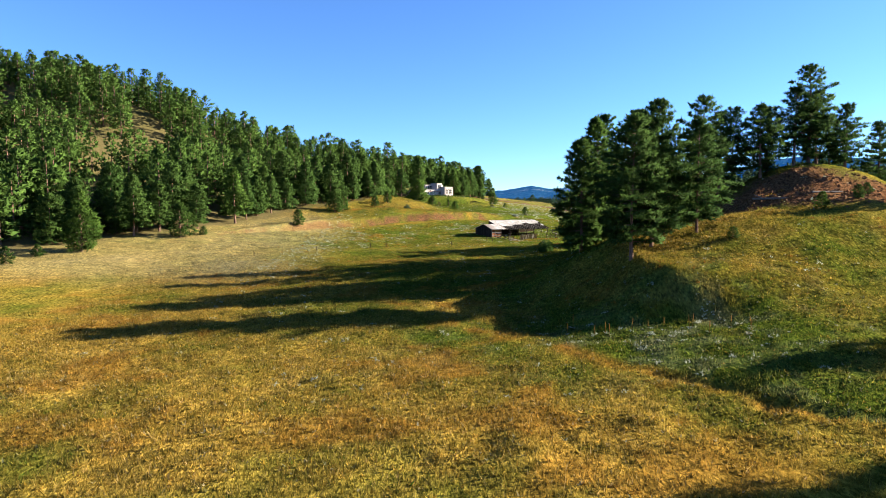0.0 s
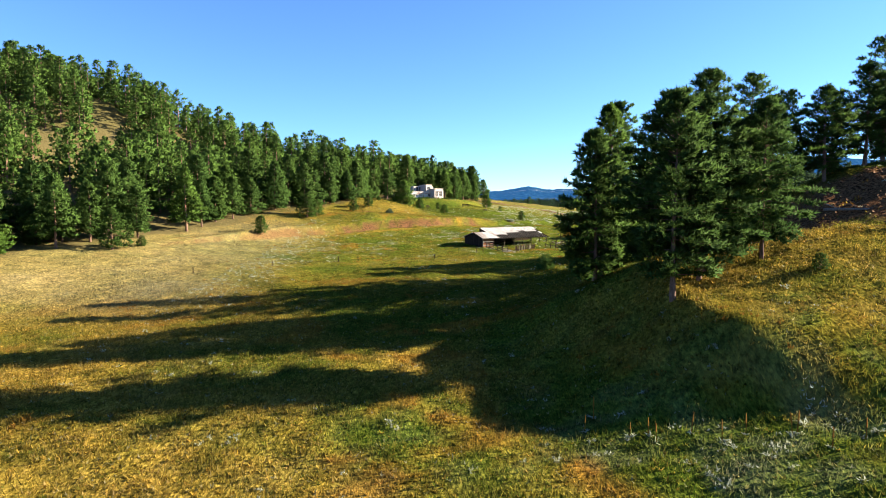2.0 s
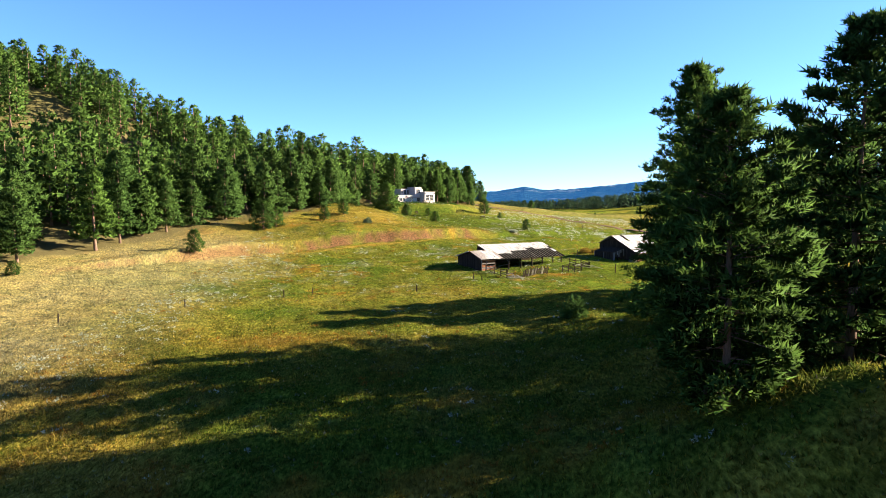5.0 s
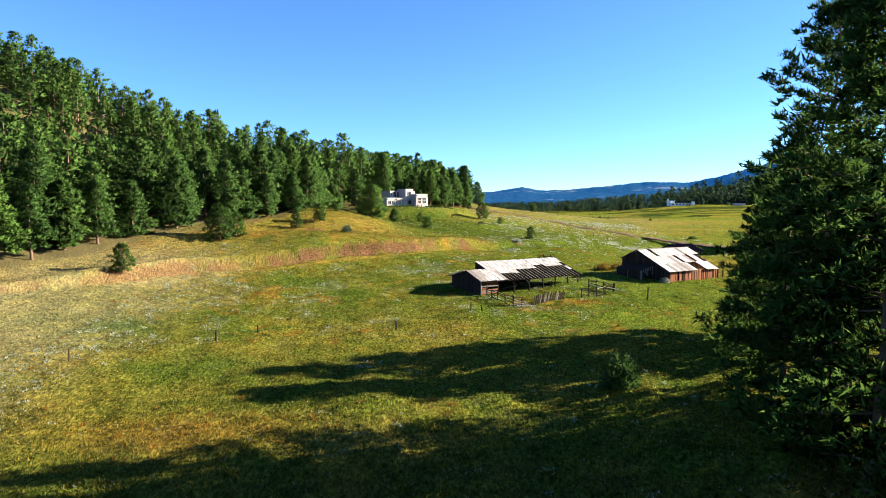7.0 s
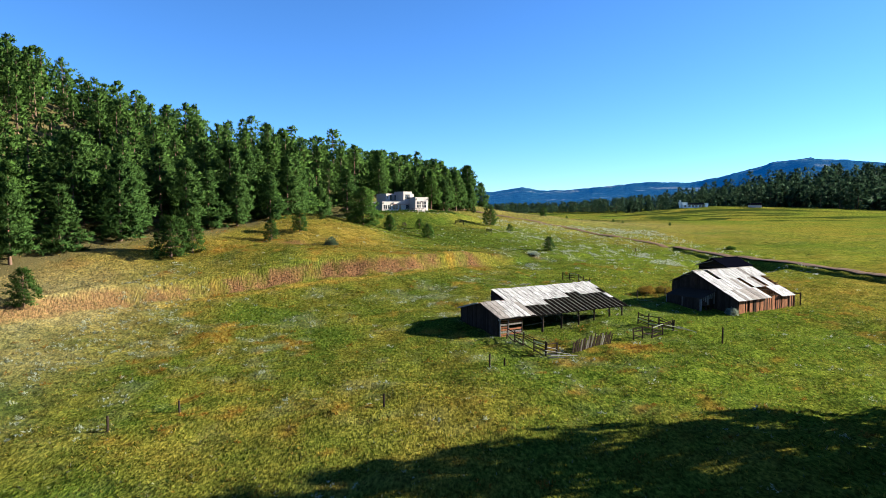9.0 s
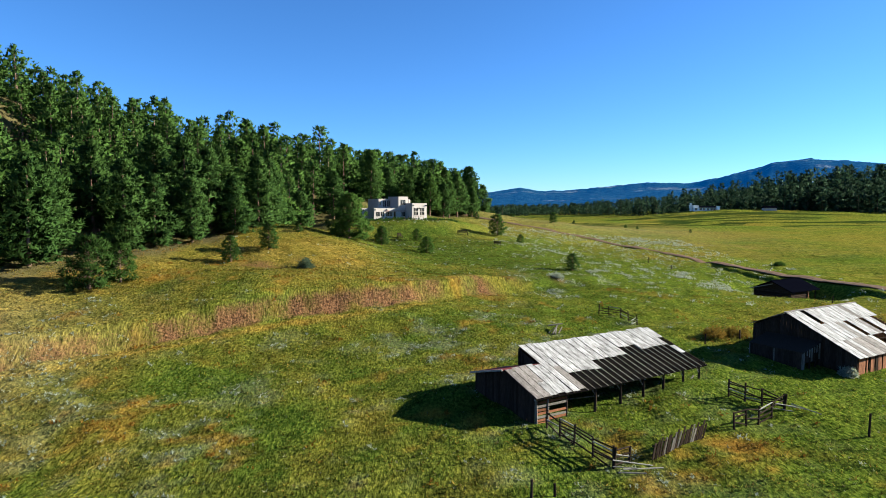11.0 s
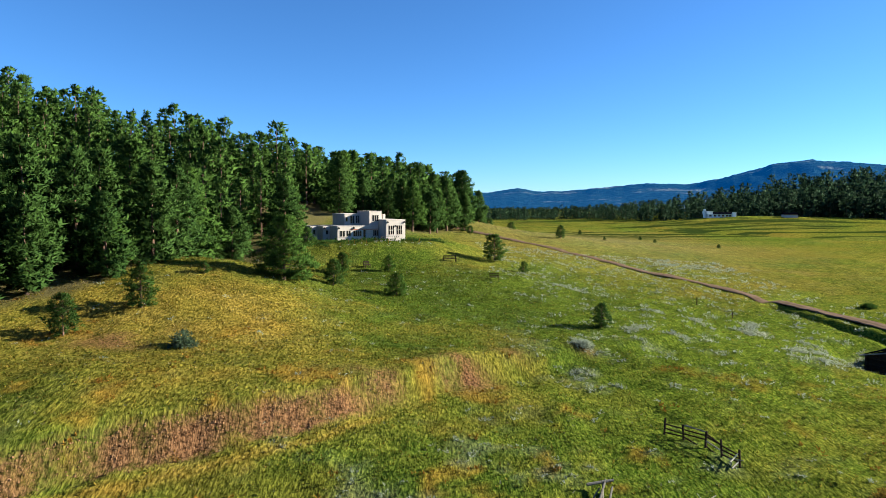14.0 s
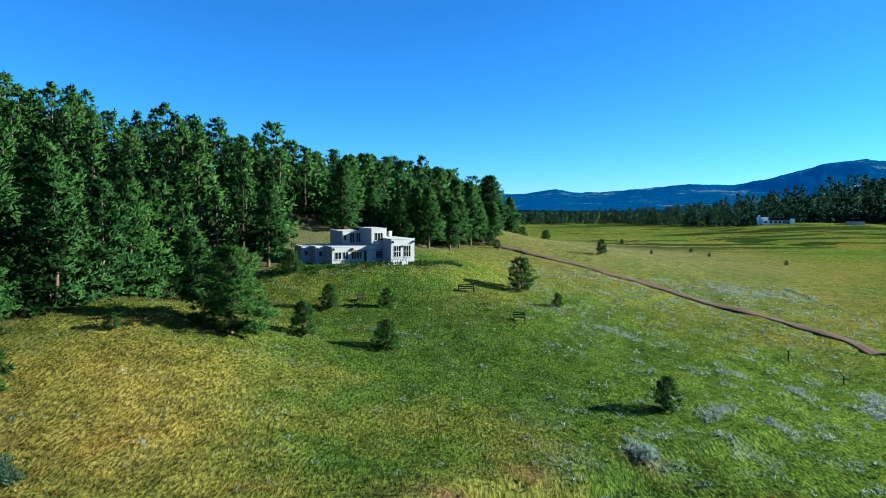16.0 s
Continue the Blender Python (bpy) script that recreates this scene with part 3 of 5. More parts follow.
tiny_kinds = [pine_arrays(60 + i, tall=15 + i % 3, radius=4.0, bare=0.02, shape=("cone", "old")[i % 2], **tiny) for i in range(8)]
near_spots, far_spots = [], []
for gxi in range(-39, 5):
    for gyi in range(12, 71):
        x, y = gxi * 6.8 + rnd.uniform(-3.0, 3.0), gyi * 6.8 + rnd.uniform(-3.0, 3.0)
        inside = float(in_forest(x, y))
        if y > float(np.interp(x, [-260, -190, -140, -90, -30, 10], [430, 378, 372, 385, 412, 440])):
            continue
        if inside < rnd.uniform(-2, 7) or x > 24 or y > 470 or (abs(x + 6) < 12.5 and 278 < y < 307):
            continue
        thin = float(fbm(np.array([x / 22]), np.array([y / 22]), 77, 3)[0])
        if thin < (0.30 if x > -70 else 0.40) or rnd.random() < 0.07:
            continue
        edge = step(0, 25, inside)
        s = (0.8 + 0.2 * edge) * rnd.uniform(0.75, 1.15)
        near = x > -90 and inside < 30
        (near_spots if near else far_spots).append((x, y, s))
for x, y, s in near_spots:
    plant(woods[rnd.randrange(5)], x, y, s, rnd.uniform(0, 360), 0.2, group="wood on the hillside")


def far_wood(name, spots, kinds, label, spin, needle):
    """Many far pines as one sheet of stuff: trunks and needles."""
    tv, tf, cv, cf, cn, to, co = [], [], [], [], [], 0, 0
    lit = [crown_normals(k[1][0]) for k in kinds]
    for x, y, s in spots:
        which = spin.randrange(8)
        (wv, wf), (nv, nf) = kinds[which]
        a = spin.uniform(0, 6.28)
        rot = np.array([[math.cos(a), math.sin(a), 0], [-math.sin(a), math.cos(a), 0], [0, 0, 1]]) * s
        base = np.array([x, y, ground_z(x, y) - 0.3])
        tv.append(wv @ rot + base)
        tf.append(wf + to)
        cv.append(nv @ rot + base)
        cf.append(nf + co)
        cn.append(lit[which] @ (rot / s))
        to, co = to + len(wv), co + len(nv)
    crowns = shade_outwards(mesh_from(name, np.concatenate(cv), np.concatenate(cf), [needle]), np.concatenate(cn))
    root = tagged(new(name, crowns), label, "trees", kind="stuff")
    part("trunks", mesh_from("trunks", np.concatenate(tv), np.concatenate(tf), [M_BARK]), root, kind="stuff")
    return root


far_wood("hillside_wood", far_spots, far_kinds, "dense pine wood covering the upper hillside", random.Random(8), M_PINE)
valley = []
spin = random.Random(9)
for i in range(2100):
    x = spin.uniform(-60, 640)
    y = float(np.interp(x, [-60, 140, 215, 300, 420, 640], [760, 765, 600, 548, 560, 640])) + 160 * spin.uniform(0, 1) ** 1.6 + (spin.uniform(0, 380) if i % 4 == 0 else 0)
    front = float(np.interp(x, [-60, 140, 215, 300, 420, 640], [760, 765, 600, 548, 560, 640]))
    if y < front + spin.uniform(-8, 30) or (160 < x < 246 and y < 580):
        continue
    valley.append((x, y, spin.uniform(0.75, 1.25) * float(np.interp(x, [0, 140, 240, 330, 420], [0.55, 0.6, 0.8, 1.25, 1.35]))))
far_wood("valley_wood", valley, tiny_kinds, "distant belt of pines across the valley, coloured darker and bluer for distance", random.Random(10), M_FARPINE)
for p in (big_a, big_b, big_c, big_d, open_l, open_a, open_b, *woods):
    remove_thing(p)

# lone and young pines in the meadow
YOUNG = "small bushy young pine standing alone in the grass"
young = [
    make_pine(YOUNG, 51, M_YOUNG, tall=4.0, radius=1.75, bare=0.03, shape="round", branches=70, twigs=5, ends=2, k=7, size=0.36, wide=0.12),
    make_pine(YOUNG, 52, M_YOUNG, tall=4.0, radius=2.0, bare=0.02, shape="old", branches=70, twigs=5, ends=2, k=7, size=0.36, wide=0.12),
    make_pine(YOUNG, 53, M_YOUNG, tall=4.0, radius=1.6, bare=0.05, shape="old", branches=66, twigs=5, ends=2, k=7, size=0.36, wide=0.12, gaps=0.1),
]
LONE = [  # x, y, height
    (30.5, 238.6, 3.1), (3.8, 251.3, 3.3), (-5.2, 249.8, 3.8), (-6.6, 269.5, 3.4), (-14.7, 278.6, 3.6), (1.3, 271.9, 2.8), (22.0, 288.5, 5.3), (26.8, 280.0, 2.1),
    (48.6, 349.5, 4.0), (20.7, 344.4, 2.3), (49.4, 470.0, 4.6), (81.5, 460.0, 2.4), (74.2, 392.0, 1.5), (94.8, 413.0, 1.6), (93.5, 392.5, 1.4), (106.6, 368.5, 1.4), (-18.9, 237.0, 1.5),
    (16.7, 362.0, 4.2), (19.1, 348.3, 3.7), (38.7, 470.0, 5.0), (-20.9, 224.5, 4.2), (-33.3, 202.4, 4.6), (-35.5, 199.5, 6.2), (-24.6, 217.2, 3.8),
    (-41.0, 173.0, 4.2), (-57.6, 147.4, 2.1), (-61.6, 143.7, 7.8), (-73.3, 124.5, 8.3), (-78.9, 119.4, 2.4), (-79.5, 111.5, 3.2), (-59.4, 184.7, 6.6), (33.0, 71.4, 1.3), (47.9, 79.4, 2.2), (54.6, 82.6, 1.8),
    (58.0, 86.0, 1.6), (63.0, 83.0, 2.6),
]
TALL = [(29.5, 424.0, 13.5), (34.0, 452.0, 7.5)]
for x, y, tall in TALL:
    lone = make_pine("tall dark pine standing alone past the end of the wood", 59, M_PINE, tall=13.5, radius=3.4, bare=0.05, shape="old", **mid)
    plant(lone, x, y, tall / 13.5, x * 9, 0.1)
    remove_thing(lone)
BUSHY = [(-10.8, 243.8, 8.6)]
for x, y, tall in BUSHY:
    big = make_pine("broad bushy pine beside the meadow slope", 57, M_PINE, tall=8.6, radius=4.7, bare=0.0, shape="round", branches=150, twigs=8, ends=3, k=7, size=0.42, wide=0.13)
    plant(big, x, y, tall / 8.6, 30.0, 0.1)
    remove_thing(big)

for i, (x, y, tall) in enumerate(LONE):
    plant(young[i % 3], x, y, tall / 4.0, i * 77.0, 0.06, group="young pines in the meadow")
for p in young:
    remove_thing(p)


# shrubs
def shrub(x, y, r, tall, label, needle, seed, n=260, size=0.28):
    rng = np.random.default_rng(seed)
    t = thing("shrub", x, y, ground_z(x, y), label, "shrub")
    d = rng.normal(size=(n, 3))
    d[:, 2] = np.abs(d[:, 2])
    d /= np.linalg.norm(d, axis=1, keepdims=True)
    c = d * np.array([r, r, tall]) * rng.uniform(0.35, 0.95, (n, 1))
    v, f = needles(rng, c, d, np.full(n, size), 7, 0.14)
    part("foliage", mesh_from("foliage", v, f, [needle]), t)
    stems = [tube((0, 0, -0.1), c[i] * 0.8, 0.035, 0.01, 4) for i in range(0, n, max(1, n // 14))]
    part("stems", mesh_from("stems", *joined(stems), [M_BARK]), t)


shrub(-13.4, 216.0, 1.3, 1.5, "grey-green feathery shrub above the bank", M_GREYBUSH, 71)
shrub(20.6, 127.8, 1.7, 2.6, "dark round shrub in the pines' shade", M_PINE, 72, 420, 0.4)
shrub(38.4, 198.5, 1.7, 1.2, "golden willow bush in the wet meadow", M_GOLDBUSH, 73)
shrub(41.4, 199.2, 1.9, 1.1, "golden willow bush in the wet meadow", M_GOLDBUSH, 78)
shrub(25.6, 229.0, 1.6, 0.55, "grey sagebrush on a small mound", M_SHRUB, 74)
shrub(51.0, 200.0, 1.0, 0.9, "pale shrub beside the barn", M_SHRUB, 75)
shrub(45.2, 184.6, 0.9, 1.0, "pale shrub against the barn wall", M_SHRUB, 76)
shrub(82.0, 262.0, 1.3, 1.0, "small green shrub beside the road", M_YOUNG, 77)


# ---- builders for timber and walls ----
HEX = np.array([[0, 3, 2, 1], [4, 5, 6, 7], [0, 1, 5, 4], [1, 2, 6, 5], [2, 3, 7, 6], [3, 0, 4, 7]])


def hexa(c):
    """Six faces round eight corners: four below, four above."""
    return np.asarray(c, float), HEX


def box(x0, y0, z0, x1, y1, z1):
    return hexa([(x0, y0, z0), (x1, y0, z0), (x1, y1, z0), (x0, y1, z0), (x0, y0, z1), (x1, y0, z1), (x1, y1, z1), (x0, y1, z1)])


def beam(p, q, w, t, up=(0, 0, 1)):
    """A squared timber from p to q, w wide and t thick along up."""
    p, q, up = np.array(p, float), np.array(q, float), np.array(up, float)
    ax = q - p
    ax /= np.linalg.norm(ax)
    s = np.cross(ax, up)
    s /= np.linalg.norm(s) + 1e-9
    u = np.cross(s, ax)
    s, u = s * w / 2, u * t / 2
    return hexa([p - s - u, p + s - u, q + s - u, q - s - u, p - s + u, p + s + u, q + s + u, q - s + u])


def pole(p, q, r, r1=None):
    """A round, slightly tapered pole with closed ends, as triangles."""
    v, f = tube(p, q, r, r if r1 is None else r1, 6)
    cap = np.array([[0, 2, 1], [0, 3, 2], [0, 4, 3], [0, 5, 4]])
    return v, np.concatenate([f, cap, cap[:, ::-1] + 6])


def solid(name, geo, material, parent, label="", soft=0.0):
    """One part from arrays; soft: rounds its edges by that much."""
    v, f = geo
    me = mesh_from(name, v, f, [material])
    if soft:
        bm = bmesh.new()
        bm.from_mesh(me)
        bmesh.ops.bevel(bm, geom=bm.edges[:], offset=soft, segments=1, affect="EDGES")
        bm.to_mesh(me)
        bm.free()
    return part(name, me, parent, label)


def wood_material(name, c1, c2, rand=0.3, rough=0.9):
    return plain(name, c1, c2, 6.0, rough, 0.5, (2.5, 2.5, 0.35), rand)


M_GREY = wood_material("weathered_grey_timber", (0.07, 0.06, 0.05), (0.21, 0.19, 0.165))
M_DARK = wood_material("dark_old_timber", (0.014, 0.011, 0.009), (0.05, 0.036, 0.027))
# near-black colour that stands for the shade inside the open shed
M_BLACK = wood_material("shade_black_timber", (0.003, 0.0027, 0.0025), (0.010, 0.0085, 0.0075))
M_RED = wood_material("rusty_brown_boards", (0.095, 0.036, 0.02), (0.27, 0.12, 0.055), 0.4)
M_POLE = wood_material("bleached_poles", (0.12, 0.11, 0.095), (0.32, 0.30, 0.27), 0.25)
M_SHEET = plain("weathered_roof_sheet", (0.06, 0.052, 0.046), (0.50, 0.485, 0.47), 1.8, 0.6, 0.25, (2.2, 0.45, 1), 0.16)
M_SHEET_B = plain("stained_roof_sheet", (0.075, 0.06, 0.052), (0.26, 0.235, 0.215), 3.0, 0.75, 0.3, (1.5, 0.6, 1), 0.25)
M_REDROOF = plain("dull_red_roofing", (0.085, 0.012, 0.012), (0.16, 0.028, 0.025), 2.0, 0.7, 0.2)
M_TAR = plain("dark_shingle_roof", (0.001, 0.0013, 0.003), (0.0028, 0.003, 0.006), 5.0, 1.0, 0.3)
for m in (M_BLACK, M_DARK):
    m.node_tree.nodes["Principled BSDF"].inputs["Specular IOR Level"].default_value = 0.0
M_TAR.node_tree.nodes["Principled BSDF"].inputs["Specular IOR Level"].default_value = 0.0
M_STUCCO = plain("pale_stucco", (0.36, 0.315, 0.285), (0.44, 0.39, 0.355), 1.3, 0.9, 0.3, (1, 1, 0.5), 0.02)
M_WHITE = plain("white_paint", (0.66, 0.65, 0.62), (0.78, 0.77, 0.74), 1.5, 0.8, 0.1)
M_TRIM = plain("red_brown_trim", (0.20, 0.075, 0.05), (0.30, 0.12, 0.08), 4.0, 0.8, 0.1)
M_METAL = plain("black_lamp_metal", (0.012, 0.012, 0.012), (0.03, 0.03, 0.03), 5.0, 0.5, 0.0)
M_WHITEFRAME = plain("window_frame_paint", (0.30, 0.26, 0.22), (0.40, 0.35, 0.30), 5.0, 0.6, 0.0)


def glass_material():
    m, n, l, b = mat("dark_window_glass", 0.06)
    b.inputs["Base Color"].default_value = (0.012, 0.014, 0.018, 1)
    b.inputs["Specular IOR Level"].default_value = 0.6
    return m


M_GLASS = glass_material()


def jig(r, s):
    return r.uniform(-s, s)


# ---- the long open shed ----
def shed():
    r = random.Random(31)
    t = thing("livestock_shed", 12.8, 173.1, 11.7, "long open-fronted timber shed with weathered, half-stripped roof", "shed", rz=30.4)
    slope = 2.1 / 6.4
    top = lambda y: 2.68 + y * slope
    pitch = 0.76
    # roof sheets, lane by lane
    for i in range(27):
        x0 = i * pitch - 0.25
        lo, hi = -0.45, 6.5
        if i < 5:
            hi = 3.62
        if 7 <= i <= 11:
            lo = 1.75
        elif 12 <= i <= 17:
            lo = 2.85
        elif 18 <= i <= 20:
            lo = 4.0
        elif 21 <= i <= 25:
            lo = 3.3
        elif i == 26:
            lo = 4.6
        cuts = [lo]
        while cuts[-1] < hi - 1.6:
            cuts.append(min(hi, cuts[-1] + r.choice((1.5, 2.6, 3.6)) + jig(r, 0.3)))
        cuts[-1] = hi
        if len(cuts) < 2:
            cuts = [lo, hi]
        for a, b in zip(cuts, cuts[1:]):
            if r.random() < 0.03:
                continue
            lift = 0.13 + r.uniform(0, 0.035)
            dx = jig(r, 0.03)
            w = pitch - r.uniform(0.045, 0.10)
            b2 = b + (jig(r, 0.12) if b == hi else -0.006)
            a2 = a + (jig(r, 0.10) if a == lo else 0)
            v = [(x0 + dx, a2, top(a2) + lift), (x0 + dx + w, a2, top(a2) + lift + jig(r, 0.015)), (x0 + dx + w, b2, top(b2) + lift), (x0 + dx, b2, top(b2) + lift)]
            v += [(x, y, z + 0.03) for x, y, z in v]
            solid("roof_sheet", hexa(v), M_SHEET_B if r.random() < 0.28 else M_SHEET, t)
    solid("roof_sheet", hexa([(19.4, 1.7, top(1.7) + 0.14), (20.1, 1.7, top(1.7) + 0.14), (20.1, 3.0, top(3) + 0.14), (19.4, 3.0, top(3) + 0.14),
                              (19.4, 1.7, top(1.7) + 0.17), (20.1, 1.7, top(1.7) + 0.17), (20.1, 3.0, top(3) + 0.17), (19.4, 3.0, top(3) + 0.17)]), M_SHEET, t)
    # laths and rafters, bare where the sheets are gone
    # laths overlap into one black sheet, painting in the dark of the interior
    for k in range(9):
        y = -0.2 + k * 0.78
        x0 = -0.2 if y < 3.6 else 3.5
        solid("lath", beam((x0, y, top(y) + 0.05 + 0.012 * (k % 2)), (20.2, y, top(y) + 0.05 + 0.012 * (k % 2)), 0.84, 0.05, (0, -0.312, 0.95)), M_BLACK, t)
    for i in range(28):
        x = i * pitch - 0.28
        y1 = 3.6 if i < 5 else 6.35
        solid("rafter", beam((x, -0.62, top(-0.62) + 0.11), (x + jig(r, 0.05), y1, top(y1) + 0.11), 0.06, 0.06), M_GREY if 7 <= i <= 26 else M_DARK, t)
    solid("eave_pole", pole((-0.3, -0.35, top(-0.35) - 0.02), (20.4, -0.35, top(-0.35) - 0.02), 0.09), M_POLE, t)
    solid("ridge_beam", beam((3.4, 6.3, top(6.3) - 0.05), (20.2, 6.3, top(6.3) - 0.05), 0.18, 0.2), M_DARK, t)
    # posts
    for i, x in enumerate((0.1, 3.3, 6.5, 9.4, 12.2, 14.9, 17.6, 19.9)):
        solid("post", pole((x + jig(r, 0.15), 0.02, -0.4), (x, 0.0, 2.66), 0.13, 0.11), M_DARK if i else M_GREY, t)
        if i > 1:
            solid("brace", pole((x, 0.0, 1.75), (x - 0.75, -0.05, 2.62), 0.05), M_GREY, t)
    for x in (3.4, 8.8, 14.2, 19.9):
        solid("rear_post", pole((x, 6.2, -0.3), (x, 6.2, 4.6), 0.13), M_DARK, t)
    # rear wall of upright boards
    x = 3.4
    while x < 19.8:
        w = r.uniform(0.22, 0.32)
        if r.random() > 0.05:
            solid("wall_board", box(x, 6.32, -0.3, x + w - 0.015, 6.36, 4.62 - r.uniform(0, 0.12)), M_DARK, t)
        x += w
    # closed bay at the end: rear roof slope and walls
    solid("rear_slope", hexa([(-0.5, 3.6, 3.95), (3.45, 3.6, 3.95), (3.45, 8.2, 2.72), (-0.5, 8.2, 2.72), (-0.5, 3.6, 4.02), (3.45, 3.6, 4.02), (3.45, 8.2, 2.79), (-0.5, 8.2, 2.79)]), M_REDROOF, t, "dull red roof slope")
    solid("verge_board", beam((-0.5, 3.6, 4.0), (-0.5, 8.2, 2.76), 0.10, 0.14), M_POLE, t)
    y = 0.05
    while y < 8.0:
        w = r.uniform(0.22, 0.34)
        h = (top(y) if y < 3.6 else 3.95 - (y - 3.6) * 0.267)
        solid("wall_board", box(-0.04, y, -0.4, 0.0, y + w - 0.02, h), M_DARK, t)
        y += w
    y = 3.65
    while y < 6.3:
        w = r.uniform(0.24, 0.32)
        solid("wall_board", box(3.42, y, 1.0, 3.46, y + w - 0.015, top(y)), M_DARK, t)
        y += w
    x = 0.0
    while x < 3.4:
        w = r.uniform(0.24, 0.32)
        solid("wall_board", box(x, 8.0, -0.3, x + w - 0.015, 8.04, 2.7), M_DARK, t)
        x += w
    for k in range(9):
        z = 0.15 + k * 0.28
        a, b = (0.15, 1.15) if k % 4 == 1 else (0.15, 3.2)
        solid("rail_board", beam((a, -0.06, z + jig(r, 0.03)), (b, -0.06, z + jig(r, 0.05)), 0.03, 0.19), M_RED if k % 3 else M_GREY, t)
    solid("door_post", pole((1.25, -0.1, -0.3), (1.25, -0.05, 2.6), 0.09), M_GREY, t)
    solid("loose_pole", pole((5.0, 4.5, 0.2), (7.2, 0.4, 1.5), 0.06), M_POLE, t)
    solid("loose_pole", pole((17.4, 0.2, 0.15), (19.8, 0.5, 1.4), 0.08), M_GREY, t)


# ---- the barn ----
def barn():
    r = random.Random(37)
    t = thing("barn", 45.9, 184.4, 12.55, "old timber barn with patched grey-white roof and rusty board walls", "barn", rz=29.0)
    L, D, E, R = 12.7, 10.6, 2.15, 5.25
    half = 7.0
    top = lambda y: E + (R - E) * (1 - abs(y - half) / half)
    # front and back walls of upright boards
    for y, m in ((0.0, M_RED), (D, M_DARK)):
        x = 0.0
        while x < L:
            w = r.uniform(0.18, 0.30)
            if y > 0 or r.random() > 0.10:
                solid("wall_board", box(x, y - 0.02, -0.35 + r.uniform(0, 0.15), x + w - 0.02, y + 0.02, top(y) + 0.05 - r.uniform(0, 0.06)), m if r.random() > 0.2 else M_DARK, t)
            x += w
    solid("inner_wall", box(0.3, 0.5, -0.3, L - 0.3, 0.55, E - 0.3), M_DARK, t)
    for x, m in ((0.0, M_DARK), (L, M_RED)):
        y = 0.0
        while y < D:
            w = r.uniform(0.22, 0.34)
            solid("wall_board", box(x - 0.02, y, -0.35, x + 0.02, y + w - 0.02, top(y + w / 2) - 0.02), m, t)
            y += w
    # roof sheets in three courses a side
    for side in (0, 1):
        for i in range(17):
            x0 = -0.5 + i * 0.80
            for c in range(3 if side == 0 else 2):
                if r.random() < (0.24 if i > 7 and c < 2 else 0.05):
                    continue
                lift = 0.10 + 0.025 * c + r.uniform(0, 0.03)
                if side == 0:
                    ya, yb = c * 2.5 - 0.5, min((c + 1) * 2.5 - 0.42, half)
                else:
                    ya, yb = D + 0.4 - c * 2.0, max(D + 0.4 - (c + 1) * 2.0 - 0.08, half)
                za, zb = top(ya) + lift, top(yb) + lift
                dx, w = jig(r, 0.03), 0.77 - r.uniform(0, 0.05)
                q = [(x0 + dx, ya, za), (x0 + dx + w, ya, za + jig(r, 0.03)), (x0 + dx + w, yb, zb), (x0 + dx, yb, zb)]
                if side:
                    q = [q[1], q[0], q[3], q[2]]
                q += [(x, y, z + 0.03) for x, y, z in q]
                stained = (c == 0 and i < 8 and r.random() < 0.8) or r.random() < 0.16
                solid("roof_sheet", hexa(q), M_SHEET_B if stained else M_SHEET, t)
        for k in range(6):
            y = 0.2 + k * 1.3 if side == 0 else D - 0.2 - k * 0.65
            solid("lath", beam((-0.4, y, top(y) + 0.03), (L + 0.5, y, top(y) + 0.03), 0.16, 0.06), M_DARK, t)
    solid("ridge_board", beam((-0.5, half, R + 0.2), (L + 0.55, half, R + 0.2), 0.3, 0.06), M_SHEET_B, t)
    # lean-to against the gable
    lean = [(-3.2, 3.4, 2.05), (0.0, 3.4, 2.85), (0.0, 9.2, 2.85), (-3.2, 9.2, 2.05)]
    solid("lean_to_roof", hexa(lean + [(x, y, z + 0.08) for x, y, z in lean]), M_DARK, t, "sagging dark lean-to roof")
    for y in (3.5, 6.4, 9.1):
        solid("lean_to_post", pole((-3.1, y, -0.4), (-3.1, y, 2.1), 0.11), M_GREY, t)
    for k in range(9):
        x = -3.1 + k * 0.34
        solid("wall_board", box(x, 3.46, 1.0 + 0.02 * k if k % 3 else -0.3, x + 0.30, 3.50, 2.06 + (x + 3.2) * 0.24), M_GREY if k % 4 == 0 else M_DARK, t)
    for k in range(6):
        x = -2.6 + k * 0.42
        solid("hanging_board", box(x, 3.36, 2.0 - 0.5 * r.uniform(0.5, 1.4) + (x + 3.2) * 0.25, x + 0.13, 3.40, 2.1 + (x + 3.2) * 0.25), M_POLE, t, "pale hanging board")
    for k in range(18):
        y = 3.5 + k * 0.31
        solid("wall_board", box(-3.18, y, -0.35, -3.14, y + 0.29, 2.08), M_DARK, t)
    solid("corner_post", pole((L + 0.9, -0.4, -0.4), (L + 0.9, -0.4, 2.3), 0.10), M_DARK, t)
    solid("corner_rail", pole((L + 0.9, -0.4, 2.1), (L - 0.1, 0.0, 2.2), 0.06), M_DARK, t)


